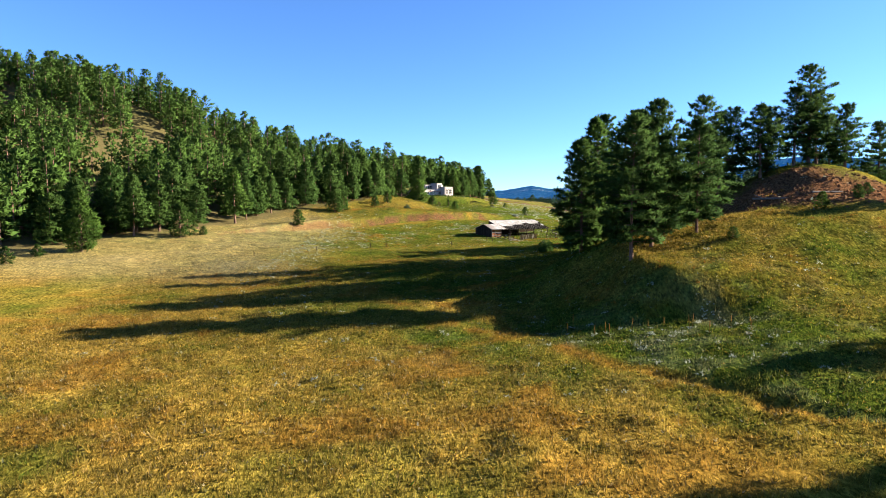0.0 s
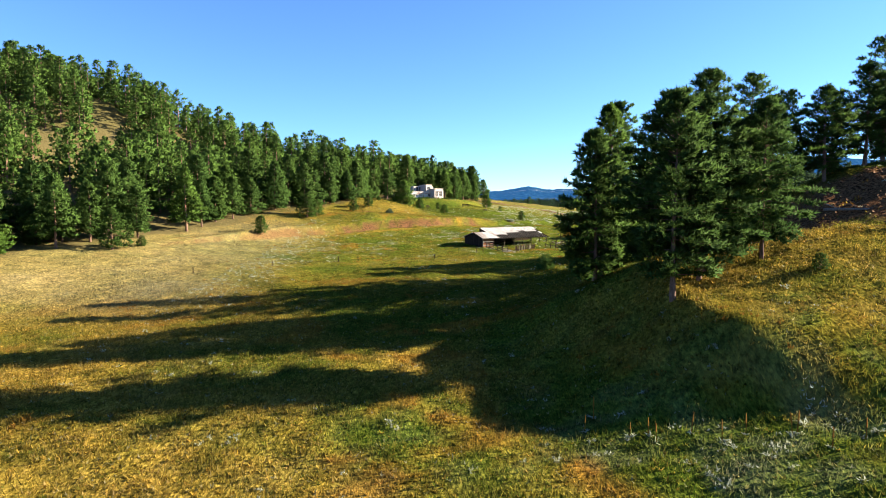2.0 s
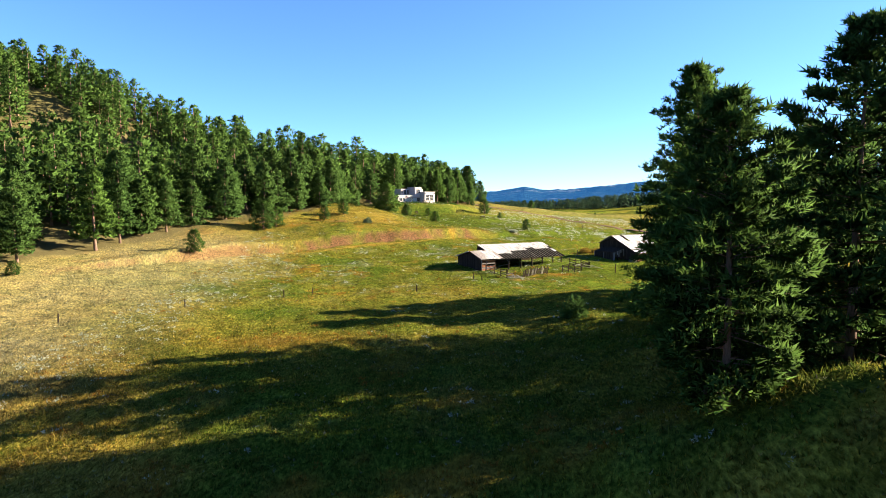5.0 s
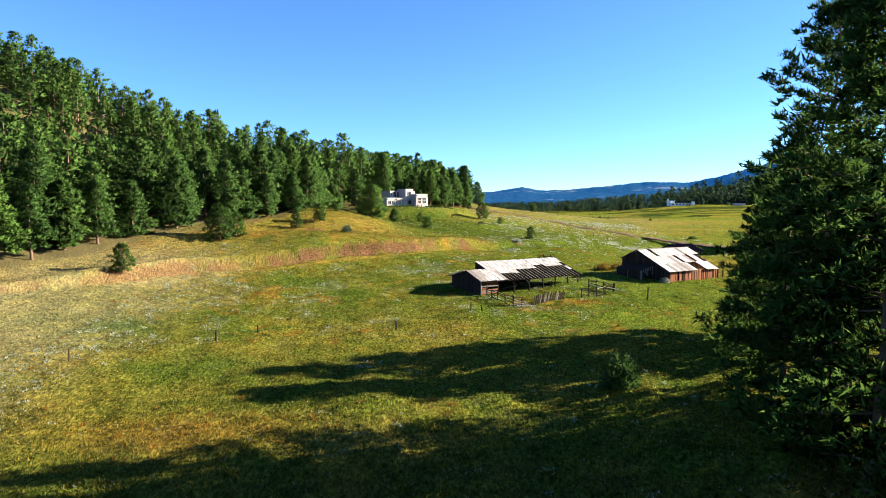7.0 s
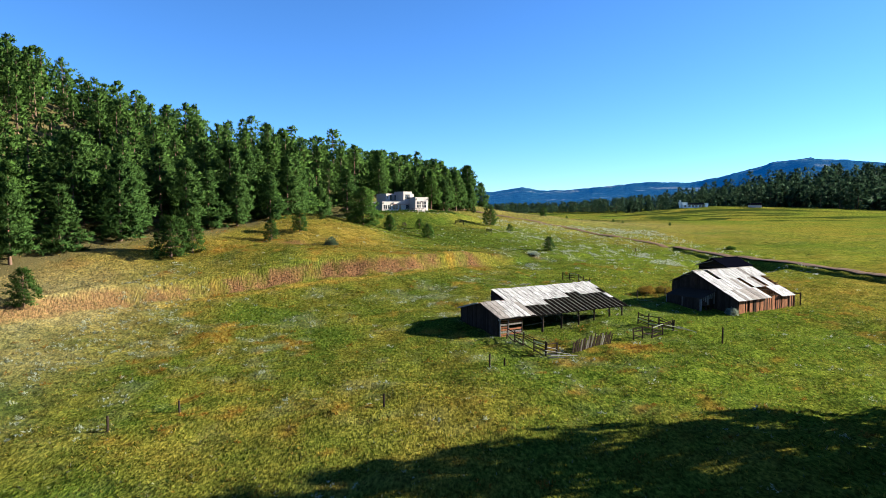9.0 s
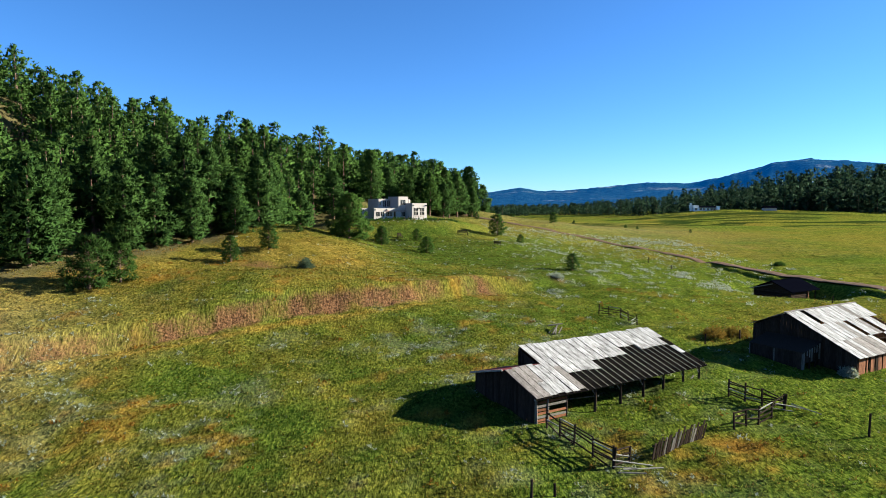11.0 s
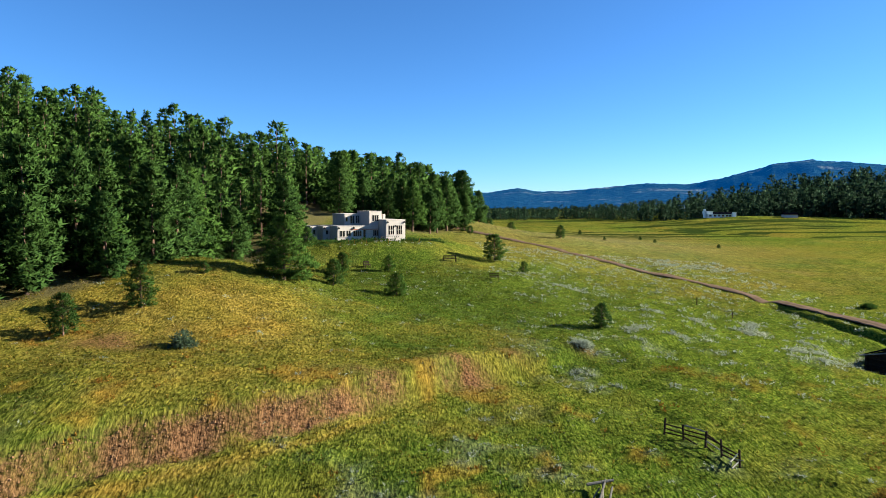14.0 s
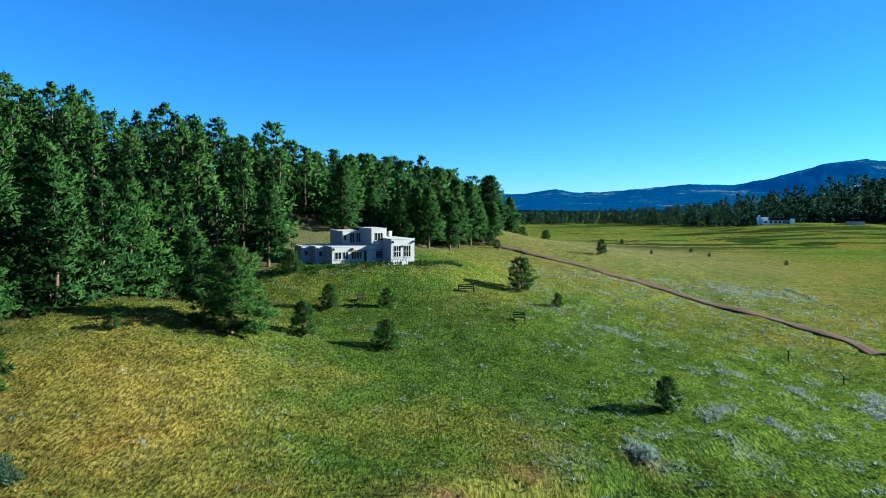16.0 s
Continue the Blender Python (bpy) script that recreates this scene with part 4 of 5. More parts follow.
# ---- the log cabin ----
def cabin():
    r = random.Random(41)
    z = ground_z(66, 232)
    t = thing("log_cabin", 65.6, 229.6, z, "small dark log cabin with black roof and open porch", "cabin", rz=30)
    L, W, E, R, P = 5.2, 6.2, 2.2, 3.5, 2.6
    for k in range(9):
        zz = 0.02 + k * 0.245
        for y in (0.0, W):
            solid("wall_log", pole((-0.25, y, zz), (L + 0.25, y, zz + jig(r, 0.02)), 0.13), M_DARK, t)
        for x in (0.0, L):
            solid("wall_log", pole((x, -0.25, zz + 0.1), (x, W + 0.25, zz + 0.1), 0.13), M_RED if x and k < 8 else M_DARK, t)
    for x in (0.0, L):
        v = [(x - 0.06, 0, E), (x + 0.06, 0, E), (x + 0.06, W, E), (x - 0.06, W, E), (x - 0.06, W / 2 - 0.05, R), (x + 0.06, W / 2 - 0.05, R), (x + 0.06, W / 2 + 0.05, R), (x - 0.06, W / 2 + 0.05, R)]
        solid("gable", hexa(v), M_DARK, t)
    for s in (0, 1):
        ya, yb = (-0.6, W / 2) if s == 0 else (W / 2, W + 0.6)
        za, zb = (E - 0.2, R + 0.08) if s == 0 else (R + 0.08, E - 0.2)
        v = [(-0.5, ya, za), (L + P + 0.4, ya, za), (L + P + 0.4, yb, zb), (-0.5, yb, zb)]
        solid("roof_slope", hexa(v + [(a, b, c + 0.12) for a, b, c in v]), M_TAR, t)
    solid("ridge_cap", beam((-0.5, W / 2, R + 0.22), (L + P + 0.4, W / 2, R + 0.22), 0.3, 0.05), M_TAR, t)
    v = [(-0.9, W / 2 - 0.4, R - 0.35), (-0.5, W / 2 - 0.4, R - 0.35), (-0.5, W + 0.6, E - 0.2), (-0.9, W + 0.6, E - 0.2)]
    solid("verge_board", hexa(v + [(a, b, c + 0.12) for a, b, c in v]), M_POLE, t)
    for y in (0.0, W / 2, W):
        solid("porch_post", pole((L + P, y, -0.2), (L + P, y, E if y != W / 2 else R - 0.1), 0.10), M_DARK, t)
    solid("porch_beam", beam((L, 0, E - 0.05), (L + P + 0.2, 0, E - 0.05), 0.16, 0.18), M_DARK, t)
    solid("porch_floor", box(L + 0.15, 0, -0.15, L + P + 0.1, W, 0.12), M_POLE, t, "pale plank porch floor")
    solid("door", box(L + 0.12, 2.4, 0.1, L + 0.18, 3.3, 2.0), M_RED, t)
    solid("window", box(L + 0.12, 4.2, 0.9, L + 0.17, 5.1, 1.7), M_GLASS, t)


# ---- the stucco house ----
def window(t, x, y, z, w, h, panes, rows=1):
    """A window in a wall that faces -y: frame, sill and panes set back in it."""
    f = solid("window", box(x - w / 2, y - 0.03, z, x + w / 2, y + 0.05, z + h), M_WHITEFRAME, t)
    pw, ph = w / panes, h / rows
    for i in range(panes):
        for j in range(rows):
            solid("pane", box(x - w / 2 + i * pw + 0.05, y - 0.036, z + j * ph + 0.05, x - w / 2 + (i + 1) * pw - 0.05, y + 0.0, z + (j + 1) * ph - 0.05), M_GLASS, f)
    solid("sill", box(x - w / 2 - 0.08, y - 0.10, z - 0.08, x + w / 2 + 0.08, y + 0.02, z), M_STUCCO, f)


def lamp(t, x, y, z):
    solid("wall_lamp", hexa([(x - 0.06, y - 0.22, z), (x + 0.06, y - 0.22, z), (x + 0.06, y, z), (x - 0.06, y, z), (x - 0.22, y - 0.34, z - 0.34), (x + 0.22, y - 0.34, z - 0.34), (x + 0.22, y, z - 0.34), (x - 0.22, y, z - 0.34)][4:] +
                         [(x - 0.06, y - 0.16, z), (x + 0.06, y - 0.16, z), (x + 0.06, y, z), (x - 0.06, y, z)]), M_METAL, t, "black conical wall lamp")


def house():
    t = thing("stucco_house", -6.0, 290.0, 25.35, "pale pinkish flat-roofed stucco house of stepped blocks", "house", rz=32)

    def mass(name, x0, y0, x1, y1, h, z0=-1.2):
        solid(name, box(x0, y0, z0, x1, y1, h), M_STUCCO, t, soft=0.09)
        solid("parapet_cap", box(x0 - 0.04, y0 - 0.04, h - 0.10, x1 + 0.04, y1 + 0.04, h + 0.05), M_STUCCO, t, soft=0.04)

    mass("main_wall", -4.9, 0.0, 4.5, 9.0, 2.9)
    mass("upper_wall", -1.3, 4.5, 2.6, 10.8, 5.35)
    mass("tower_wall", 2.42, 0.25, 5.4, 6.0, 5.95)
    mass("wing_wall", 4.6, -3.2, 9.2, 5.5, 4.2)
    mass("step_wall", -6.55, 3.6, -4.8, 9.6, 2.8)
    mass("end_wall", -8.2, 6.4, -6.45, 10.4, 2.75)
    solid("chimney", box(7.4, 3.5, 4.1, 8.0, 4.1, 5.3), M_STUCCO, t, soft=0.05)
    # cornice of red-brown timber along the main front
    solid("cornice", box(-2.0, -0.10, 2.12, 4.4, -0.02, 2.26), M_TRIM, t, "thin red-brown timber cornice")
    for x, w, p in ((-3.75, 1.15, 2), (-2.4, 1.0, 2), (-0.4, 1.9, 4), (1.2, 0.6, 1), (3.8, 1.15, 3)):
        window(t, x, -0.01, 0.75 if p > 1 else 0.1, w, 1.25 if p > 1 else 2.0, p)
    solid("front_door", box(1.75, -0.06, 0.0, 2.6, 0.0, 2.05), M_WHITEFRAME, t)
    window(t, -0.75, 4.49, 3.7, 0.5, 1.0, 1)
    window(t, 0.55, 4.49, 3.25, 0.95, 1.75, 2)
    window(t, 1.75, 4.49, 3.3, 0.8, 1.7, 2)
    window(t, 3.9, 0.24, 3.8, 1.5, 1.35, 3)
    for x in (5.85, 7.75):
        window(t, x, -3.21, 1.1, 1.35, 1.95, 3, 2)
    window(t, -5.6, 3.59, 1.1, 0.6, 0.9, 1)
    window(t, -7.3, 6.39, 1.1, 0.55, 0.9, 1)
    for x, y, z in ((-4.55, 0.0, 2.7), (-1.2, 0.0, 2.7), (-6.2, 3.6, 2.6), (-7.9, 6.4, 2.55), (4.95, -3.2, 3.9), (8.9, -3.2, 3.9), (6.8, -3.2, 3.1)):
        lamp(t, x, y - 0.02, z)
    # terrace with a low wall and dark rails before the wing
    solid("terrace", box(2.2, -5.4, -1.2, 6.6, -3.25, 0.12), M_STUCCO, t, "pale terrace slab")
    for k in range(9):
        solid("rail_post", beam((2.4 + k * 0.5, -5.3, 0.1), (2.4 + k * 0.5, -5.3, 0.9), 0.05, 0.05, (1, 0, 0)), M_METAL, t)
    solid("rail", beam((2.3, -5.3, 0.92), (6.5, -5.3, 0.92), 0.07, 0.06), M_METAL, t)
    solid("terrace_wall", box(5.4, -5.6, -1.0, 6.7, -5.42, 0.6), M_STUCCO, t)


def far_house():
    t = thing("distant_house", 196, 556, ground_z(196, 556) - 0.3, "distant white low house with dark roof at the wood's edge", "house", rz=6)
    solid("wall", box(-9, 0, -1.5, 10, 6, 2.3), M_WHITE, t)
    solid("upper_wall", box(-9.5, 0.5, 2.3, -5.5, 6, 3.9), M_WHITE, t)
    v = [(-5.4, -0.8, 2.35), (11, -0.8, 2.35), (11, 7, 2.35), (-5.4, 7, 2.35), (-4.0, 2.6, 3.5), (9.6, 2.6, 3.5), (9.6, 3.6, 3.5), (-4.0, 3.6, 3.5)]
    solid("roof", hexa(v), M_TAR, t, "low dark hipped roof")
    solid("flat_roof", box(-9.8, 0.2, 3.9, -5.2, 6.3, 4.1), M_WHITE, t)
    solid("chimney", box(-10.6, 2, -1, -9.6, 3.2, 5.4), M_WHITE, t)
    solid("gable", box(7.2, -1.2, -1.5, 9.6, 0, 3.4), M_WHITE, t)
    for x in (-7.5, -4.2, -1.5, 1.2, 4, 6):
        window(t, x, -0.01, 0.7, 1.7, 1.2, 2)
    s = thing("distant_outbuilding", 238, 550, ground_z(238, 550) - 0.3, "distant small white outbuilding among pines", "building", rz=-8)
    solid("wall", box(-4, 0, -1, 4, 5, 2.2), M_STUCCO, s)
    v = [(-4.4, -0.5, 2.2), (4.4, -0.5, 2.2), (4.4, 5.5, 2.2), (-4.4, 5.5, 2.2), (-4.4, 2.2, 3.6), (4.4, 2.2, 3.6), (4.4, 2.8, 3.6), (-4.4, 2.8, 3.6)]
    solid("roof", hexa(v), M_TAR, s)


# ---- corral fences ----
def rail_fence(points, rails, tall, label, seed, lean=0.0, skip=0.0, dark=True, every=2.2):
    r = random.Random(seed)
    x0, y0 = points[0]
    t = thing("corral_fence", x0, y0, ground_z(x0, y0), label, "fence", "corral fences")
    base = ground_z(x0, y0)
    loc = lambda x, y, h: (x - x0, y - y0, ground_z(x, y) - base + h)
    for (ax, ay), (bx, by) in zip(points, points[1:]):
        n = max(1, round(math.hypot(bx - ax, by - ay) / every))
        for i in range(n + 1):
            f = i / n
            x, y = ax + (bx - ax) * f, ay + (by - ay) * f
            h = tall * r.uniform(1.0, 1.25)
            p, q = loc(x, y, -0.4), loc(x + jig(r, 0.12) + lean * 0.3, y + jig(r, 0.12), h)
            solid("post", pole(p, q, 0.085, 0.075), M_DARK if dark else M_GREY, t)
        for i in range(n):
            f, g = i / n, (i + 1) / n
            for k in range(rails):
                if r.random() < skip:
                    continue
                h = 0.22 + k * (tall - 0.2) / max(1, rails - 1)
                p = loc(ax + (bx - ax) * f, ay + (by - ay) * f, h + jig(r, 0.06))
                q = loc(ax + (bx - ax) * g, ay + (by - ay) * g, h + jig(r, 0.10) - (0.4 if r.random() < skip * 0.7 else 0))
                solid("rail", pole(p, q, 0.06, 0.05), M_POLE if r.random() < 0.14 else M_DARK, t)
    return t


def picket_fence(a, b, seed):
    r = random.Random(seed)
    t = thing("leaning_picket_fence", a[0], a[1], ground_z(*a), "leaning dark picket fence of old slabs", "fence", "corral fences")
    base = ground_z(*a)
    n = 24
    for i in range(n):
        f = i / (n - 1)
        x, y = (b[0] - a[0]) * f, (b[1] - a[1]) * f
        z = ground_z(a[0] + x, a[1] + y) - base
        s = r.uniform(0.2, 0.5)
        solid("picket", beam((x, y, z - 0.2), (x + s * 0.55, y + s * 0.4 - 0.3, z + r.uniform(1.0, 1.45)), 0.16, 0.04, (0.5, -0.86, 0)), M_DARK if r.random() < 0.86 else M_GREY, t)
    for h in (0.35, 0.95):
        solid("rail", pole((0, 0, h), (b[0] - a[0], b[1] - a[1], ground_z(*b) - base + h), 0.05), M_DARK, t)


def loose_poles(name, x, y, spec, label, material):
    t = thing(name, x, y, ground_z(x, y), label, "timber")
    for ax, ay, az, bx, by, bz, rr in spec:
        solid("pole", pole((ax, ay, az), (bx, by, bz), rr, rr * 0.8), material, t)
    return t


shed()
barn()
cabin()
house()
far_house()
rail_fence([(13.6, 172.4), (15.0, 169.4), (16.9, 166.1)], 6, 1.35, "weathered pole corral fence joining the shed", 1, skip=0.05, every=1.8)
rail_fence([(16.9, 166.1), (18.2, 166.9)], 5, 1.2, "short broken end of pole corral fence", 2, skip=0.3, every=1.4)
picket_fence((20.0, 167.5), (24.9, 170.8), 3)
rail_fence([(28.1, 172.4), (30.6, 173.6), (33.9, 175.8)], 4, 1.25, "sagging pole corral fence with missing rails", 4, skip=0.25, every=1.7)
rail_fence([(30.6, 178.6), (32.6, 176.8), (33.9, 175.8)], 6, 1.3, "tilted panel of pole corral fence", 5, skip=0.12, every=1.6)
rail_fence([(27.5, 209.3), (29.6, 206.5), (31.0, 203.9)], 4, 1.15, "dark broken pen fence in the meadow", 6, skip=0.2, every=1.9)
loose_poles("fallen_rails", 17.4, 165.6, [(0, 0, 0.2, 2.8, 0.4, 0.12, 0.05), (-0.6, 0.3, 0.7, 2.2, 0.7, 0.15, 0.05), (-0.4, -0.3, 0.12, 1.4, -0.4, 0.1, 0.05), (-0.7, 0.0, 0.4, 0.9, -0.1, 0.3, 0.04)], "fallen grey rails beside the corral fence", M_POLE)
loose_poles("fallen_rails", 34.2, 175.4, [(0, 0, 0.7, 2.0, -0.9, 0.1, 0.05), (0, 0.3, 0.4, 1.6, 0.2, 0.1, 0.05), (-1.6, -0.6, 0.9, 0.3, -0.2, 0.5, 0.05), (-2.0, -0.4, 0.5, 0.0, -0.4, 0.2, 0.04)], "fallen grey rails beside the corral fence", M_POLE)
loose_poles("timber_heap", 19.6, 199.0, [(-0.6, -1.2, 0.1, 0.5, 1.0, 0.9, 0.09), (-0.3, -1.3, 0.1, 0.3, 0.9, 0.7, 0.07), (0.1, -1.1, 0.1, 0.9, 0.8, 0.5, 0.08), (-0.8, 0.7, 0.7, 1.0, 0.9, 0.9, 0.10), (-1.0, -0.8, 0.1, 0.0, 0.6, 0.5, 0.06)], "small heap of old boards and poles", M_GREY)
loose_poles("dead_branches", 25.8, 198.2, [(-2.6, 0.1, 0.1, 2.8, 0.5, 0.25, 0.06), (-1.0, -0.4, 0.1, 1.2, 0.9, 0.4, 0.04), (-0.5, 0.9, 0.1, 0.9, -0.7, 0.35, 0.035), (0.2, -0.9, 0.1, 0.0, 1.0, 0.5, 0.03), (-1.4, -0.5, 0.1, 0.4, 0.2, 0.5, 0.03)], "bleached dead branches lying in the grass", M_POLE)
loose_poles("pen_gate_boards", 31.0, 204.2, [(-0.9, -0.9, 0.15, 0.1, -0.1, 0.4, 0.06), (-1.0, -0.8, 0.55, 0.1, 0.1, 0.9, 0.06), (-0.5, 0.4, 0.3, -0.2, -1.1, 0.8, 0.05)], "broken pale gate boards by the pen", M_POLE)


loose_poles("fallen_log", 46.0, 87.0, [(-3.0, 0.5, 0.3, 3.2, -0.6, 0.35, 0.16), (-1.5, 0.2, 0.3, -2.4, 1.3, 0.9, 0.06)], "fallen dead trunk on the bare knoll", M_GREY)
loose_poles("fallen_log", 52.5, 85.5, [(-2.2, 0.2, 0.3, 2.4, 0.9, 0.3, 0.14), (0.3, 0.4, 0.3, 0.9, -0.6, 0.8, 0.05)], "fallen dead trunk on the bare knoll", M_GREY)


# single fence posts of the meadow
def fence_post(x, y, tall):
    t = thing("fence_post", x, y, ground_z(x, y), "single dark weathered wooden fence post", "post", "meadow fence posts", rz=x * 37 % 360)
    solid("post", pole((0, 0, -0.3), (0.03, 0.02, tall), 0.09, 0.08), M_DARK, t)


for x, y, tall in ((-28.8, 138.0, 1.1), (-17.7, 146.0, 1.1), (-14.4, 150.3, 0.9), (10.7, 161.6, 1.2), (12.2, 162.1, 0.8), (1.4, 150.8, 1.0), (37.6, 171.0, 1.8), (36.0, 195.5, 1.2), (52.1, 260.0, 1.3), (54.0, 252.0, 1.0), (41.0, 197.5, 1.1), (-40.0, 129.0, 1.1), (66.0, 219.0, 1.2)):
    fence_post(x, y, tall)


# garden things near the house
def bench(x, y, rz, L, label):
    t = thing("wooden_bench", x, y, ground_z(x, y), label, "bench", rz=rz)
    solid("seat", box(-L / 2, -0.3, 0.5, L / 2, 0.3, 0.6), M_DARK, t)
    for k in range(2):
        solid("back_slat", box(-L / 2, 0.28, 0.72 + 0.25 * k, L / 2, 0.33, 0.88 + 0.25 * k), M_DARK, t)
    for sx in (-L / 2 + 0.1, L / 2 - 0.1):
        for sy in (-0.25, 0.3):
            solid("leg", box(sx - 0.05, sy - 0.05, -0.1, sx + 0.05, sy + 0.05, 1.1 if sy > 0 else 0.5), M_DARK, t)


bench(12.6, 282.0, 10, 2.6, "dark wooden bench in the meadow grass")
bench(19.8, 267.5, -5, 1.6, "low dark wooden seat in the grass")
bench(-2.7, 273.0, 40, 1.2, "small dark wooden chair in the grass")


# ---- the dirt road ----
def road():
    pts = []
    for (ax, ay), (bx, by) in zip(ROAD, ROAD[1:]):
        n = max(2, int(math.hypot(bx - ax, by - ay) / 1.5))
        pts += [(ax + (bx - ax) * i / n, ay + (by - ay) * i / n) for i in range(n)]
    p = np.array(pts)
    for _ in range(12):
        p[1:-1] = (p[:-2] + p[2:] + 2 * p[1:-1]) / 4
    d = np.gradient(p, axis=0)
    d /= np.linalg.norm(d, axis=1, keepdims=True)
    nrm = np.stack([-d[:, 1], d[:, 0]], 1)
    off = np.array([-1.25, -0.95, -0.7, -0.35, 0, 0.35, 0.7, 0.95, 1.25])
    lift = np.array([-0.05, 0.10, 0.05, 0.11, 0.13, 0.11, 0.05, 0.10, -0.05])
    q = p[:, None, :] + nrm[:, None, :] * off[None, :, None]
    mid_z = height(p[:, 0], p[:, 1])
    z = np.maximum(height(q[..., 0], q[..., 1]), mid_z[:, None] - 0.05) + lift + 0.14
    v = np.concatenate([q, z[..., None]], 2).reshape(-1, 3)
    n, k = len(p), len(off)
    i = (np.arange(n - 1)[:, None] * k + np.arange(k - 1)[None, :]).ravel()
    tagged(new("road", mesh_from("road", v, np.stack([i, i + 1, i + k + 1, i + k], 1), [M_ROAD], True)), "rutted reddish dirt road across the meadow", "road", kind="structure")


road()

# ---- distant hills ----
def backdrop_material():
    m, n, l, b = mat("hazy_blue_forest", 1.0)
    oc = object_coords(n)
    trees = noise_tex(n, l, 0.055, 6, oc, 0.75)
    # forest tones with the blue of distance haze mixed in
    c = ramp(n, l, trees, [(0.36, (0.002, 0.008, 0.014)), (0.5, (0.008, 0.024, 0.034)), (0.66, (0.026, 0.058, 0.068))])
    open_land = ramp(n, l, noise_tex(n, l, 0.0045, 7, oc, 0.65), [(0.55, (0, 0, 0)), (0.62, (1, 1, 1))])
    thin = ramp(n, l, trees, [(0.42, (0, 0, 0)), (0.56, (1, 1, 1))])
    c = mix(n, l, mix(n, l, 1.0, open_land, thin, "MULTIPLY"), c, (0.14, 0.15, 0.13))
    b.inputs["Specular IOR Level"].default_value = 0.0
    l.new(c, b.inputs["Base Color"])
    bump(n, l, trees, b, 1.0, 14.0)
    # faint blue glow painted over the hills in place of air haze
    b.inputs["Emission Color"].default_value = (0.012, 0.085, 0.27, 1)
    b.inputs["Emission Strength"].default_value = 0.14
    return m


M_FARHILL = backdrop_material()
AZ = [-80, -20, -8, 0, 3, 5.4, 8.0, 9.5, 11.5, 16.2, 19, 22.5, 24.6, 27, 29, 31.3, 33.5, 36.5, 42, 60, 100]
EL = [0.6, 0.8, 0.9, 1.0, 1.1, 1.2, 1.55, 1.3, 1.3, 1.65, 1.95, 1.92, 2.25, 2.95, 3.45, 3.62, 3.5, 3.05, 2.4, 1.6, 1.0]


def far_hills():
    az = np.linspace(-80, 100, 1081)
    el = np.interp(az, AZ, EL) + (fbm(az / 1.1, az * 0, 91, 4) - 0.5) * 0.16 + (fbm(az * 7, az * 0, 92, 2) - 0.5) * 0.055
    dist = np.linspace(1500, 3800, 26)
    frac = np.interp(dist, [1500, 1900, 2300, 2700, 3000, 3300, 3800], [-0.05, 0.22, 0.50, 0.78, 0.93, 1.0, 0.8])
    a, d = np.meshgrid(np.radians(az), dist)
    fr = np.repeat(frac[:, None], len(az), 1)
    x, y = 10 + np.sin(a) * d, 120 + np.cos(a) * d
    spurs = fbm(np.degrees(a) / 5 + d / 900, d / 600, 95, 4) - 0.5
    fr = fr * (1 + 0.7 * spurs * (1 - step(0.7, 0.98, fr)))
    z = 28 + fr * np.tan(np.radians(el))[None, :] * 3300
    n, k = len(az), len(dist)
    i = (np.arange(k - 1)[:, None] * n + np.arange(n - 1)[None, :]).ravel()
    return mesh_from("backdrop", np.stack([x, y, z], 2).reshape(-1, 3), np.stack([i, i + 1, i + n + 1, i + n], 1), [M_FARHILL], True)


tagged(new("backdrop", far_hills()), "far forested mountains along the horizon, tinted and glowing blue for haze", "hills", kind="structure")

# ---- grass ----
def grass_sheet(name, count, x0, x1, y0, y1, tall, seed, label, wide=1.0, bias=1.35):
    rng = np.random.default_rng(seed)
    x = rng.uniform(x0, x1, count)
    y = y0 + (y1 - y0) * rng.uniform(0, 1, count) ** bias
    clump = fbm(x / 1.3, y / 1.3, 88, 2)
    dry, rust, sage, soil, litter = cover(x, y)
    keep = (np.minimum(np.minimum(x - x0, x1 - x), np.minimum(y - y0, y1 - y)) > rng.uniform(0, 14, count)) & (clump + rng.uniform(-0.25, 0.25, count) > 0.22) & (soil < rng.uniform(0, 1, count)) & (litter < rng.uniform(0.1, 1, count)) & (road_distance(x, y) > 2.3)
    x, y, dry, rust, sage, clump = (v[keep] for v in (x, y, dry, rust, sage, clump))
    n = len(x)
    z = height(x, y) - 0.03
    a = rng.uniform(0, 6.28, n)
    w = rng.uniform(0.016, 0.038, n) * wide
    t = tall * rng.uniform(0.45, 1.25, n) * (0.55 + clump)
    lean = rng.normal(size=(n, 2)) * 0.32 * t[:, None]
    v = np.empty((n, 3, 3))
    v[:, 0] = np.stack([x - np.cos(a) * w, y - np.sin(a) * w, z], 1)
    v[:, 1] = np.stack([x + np.cos(a) * w, y + np.sin(a) * w, z], 1)
    v[:, 2] = np.stack([x + lean[:, 0], y + lean[:, 1], z + t], 1)
    seedy = np.where(rng.uniform(0, 1, n) < 0.12, rng.uniform(0.3, 0.9, n), 0) * dry
    rep = lambda q: np.repeat(q, 3)
    ob = new(name, mesh_from(name, v.reshape(-1, 3), np.arange(3 * n).reshape(-1, 3), [M_GRASS], False,
                             {"dry": rep(np.clip(dry + rng.normal(size=n) * 0.16, 0, 1)), "rust": rep(rust), "sage": rep(sage), "seed": rep(seedy), "bright_sward": rep(bright_sward(x, y)), "tone": rep(np.clip(0.35 + rng.normal(size=n) * 0.14, 0, 1))}))
    return tagged(ob, label, "grass", kind="stuff")


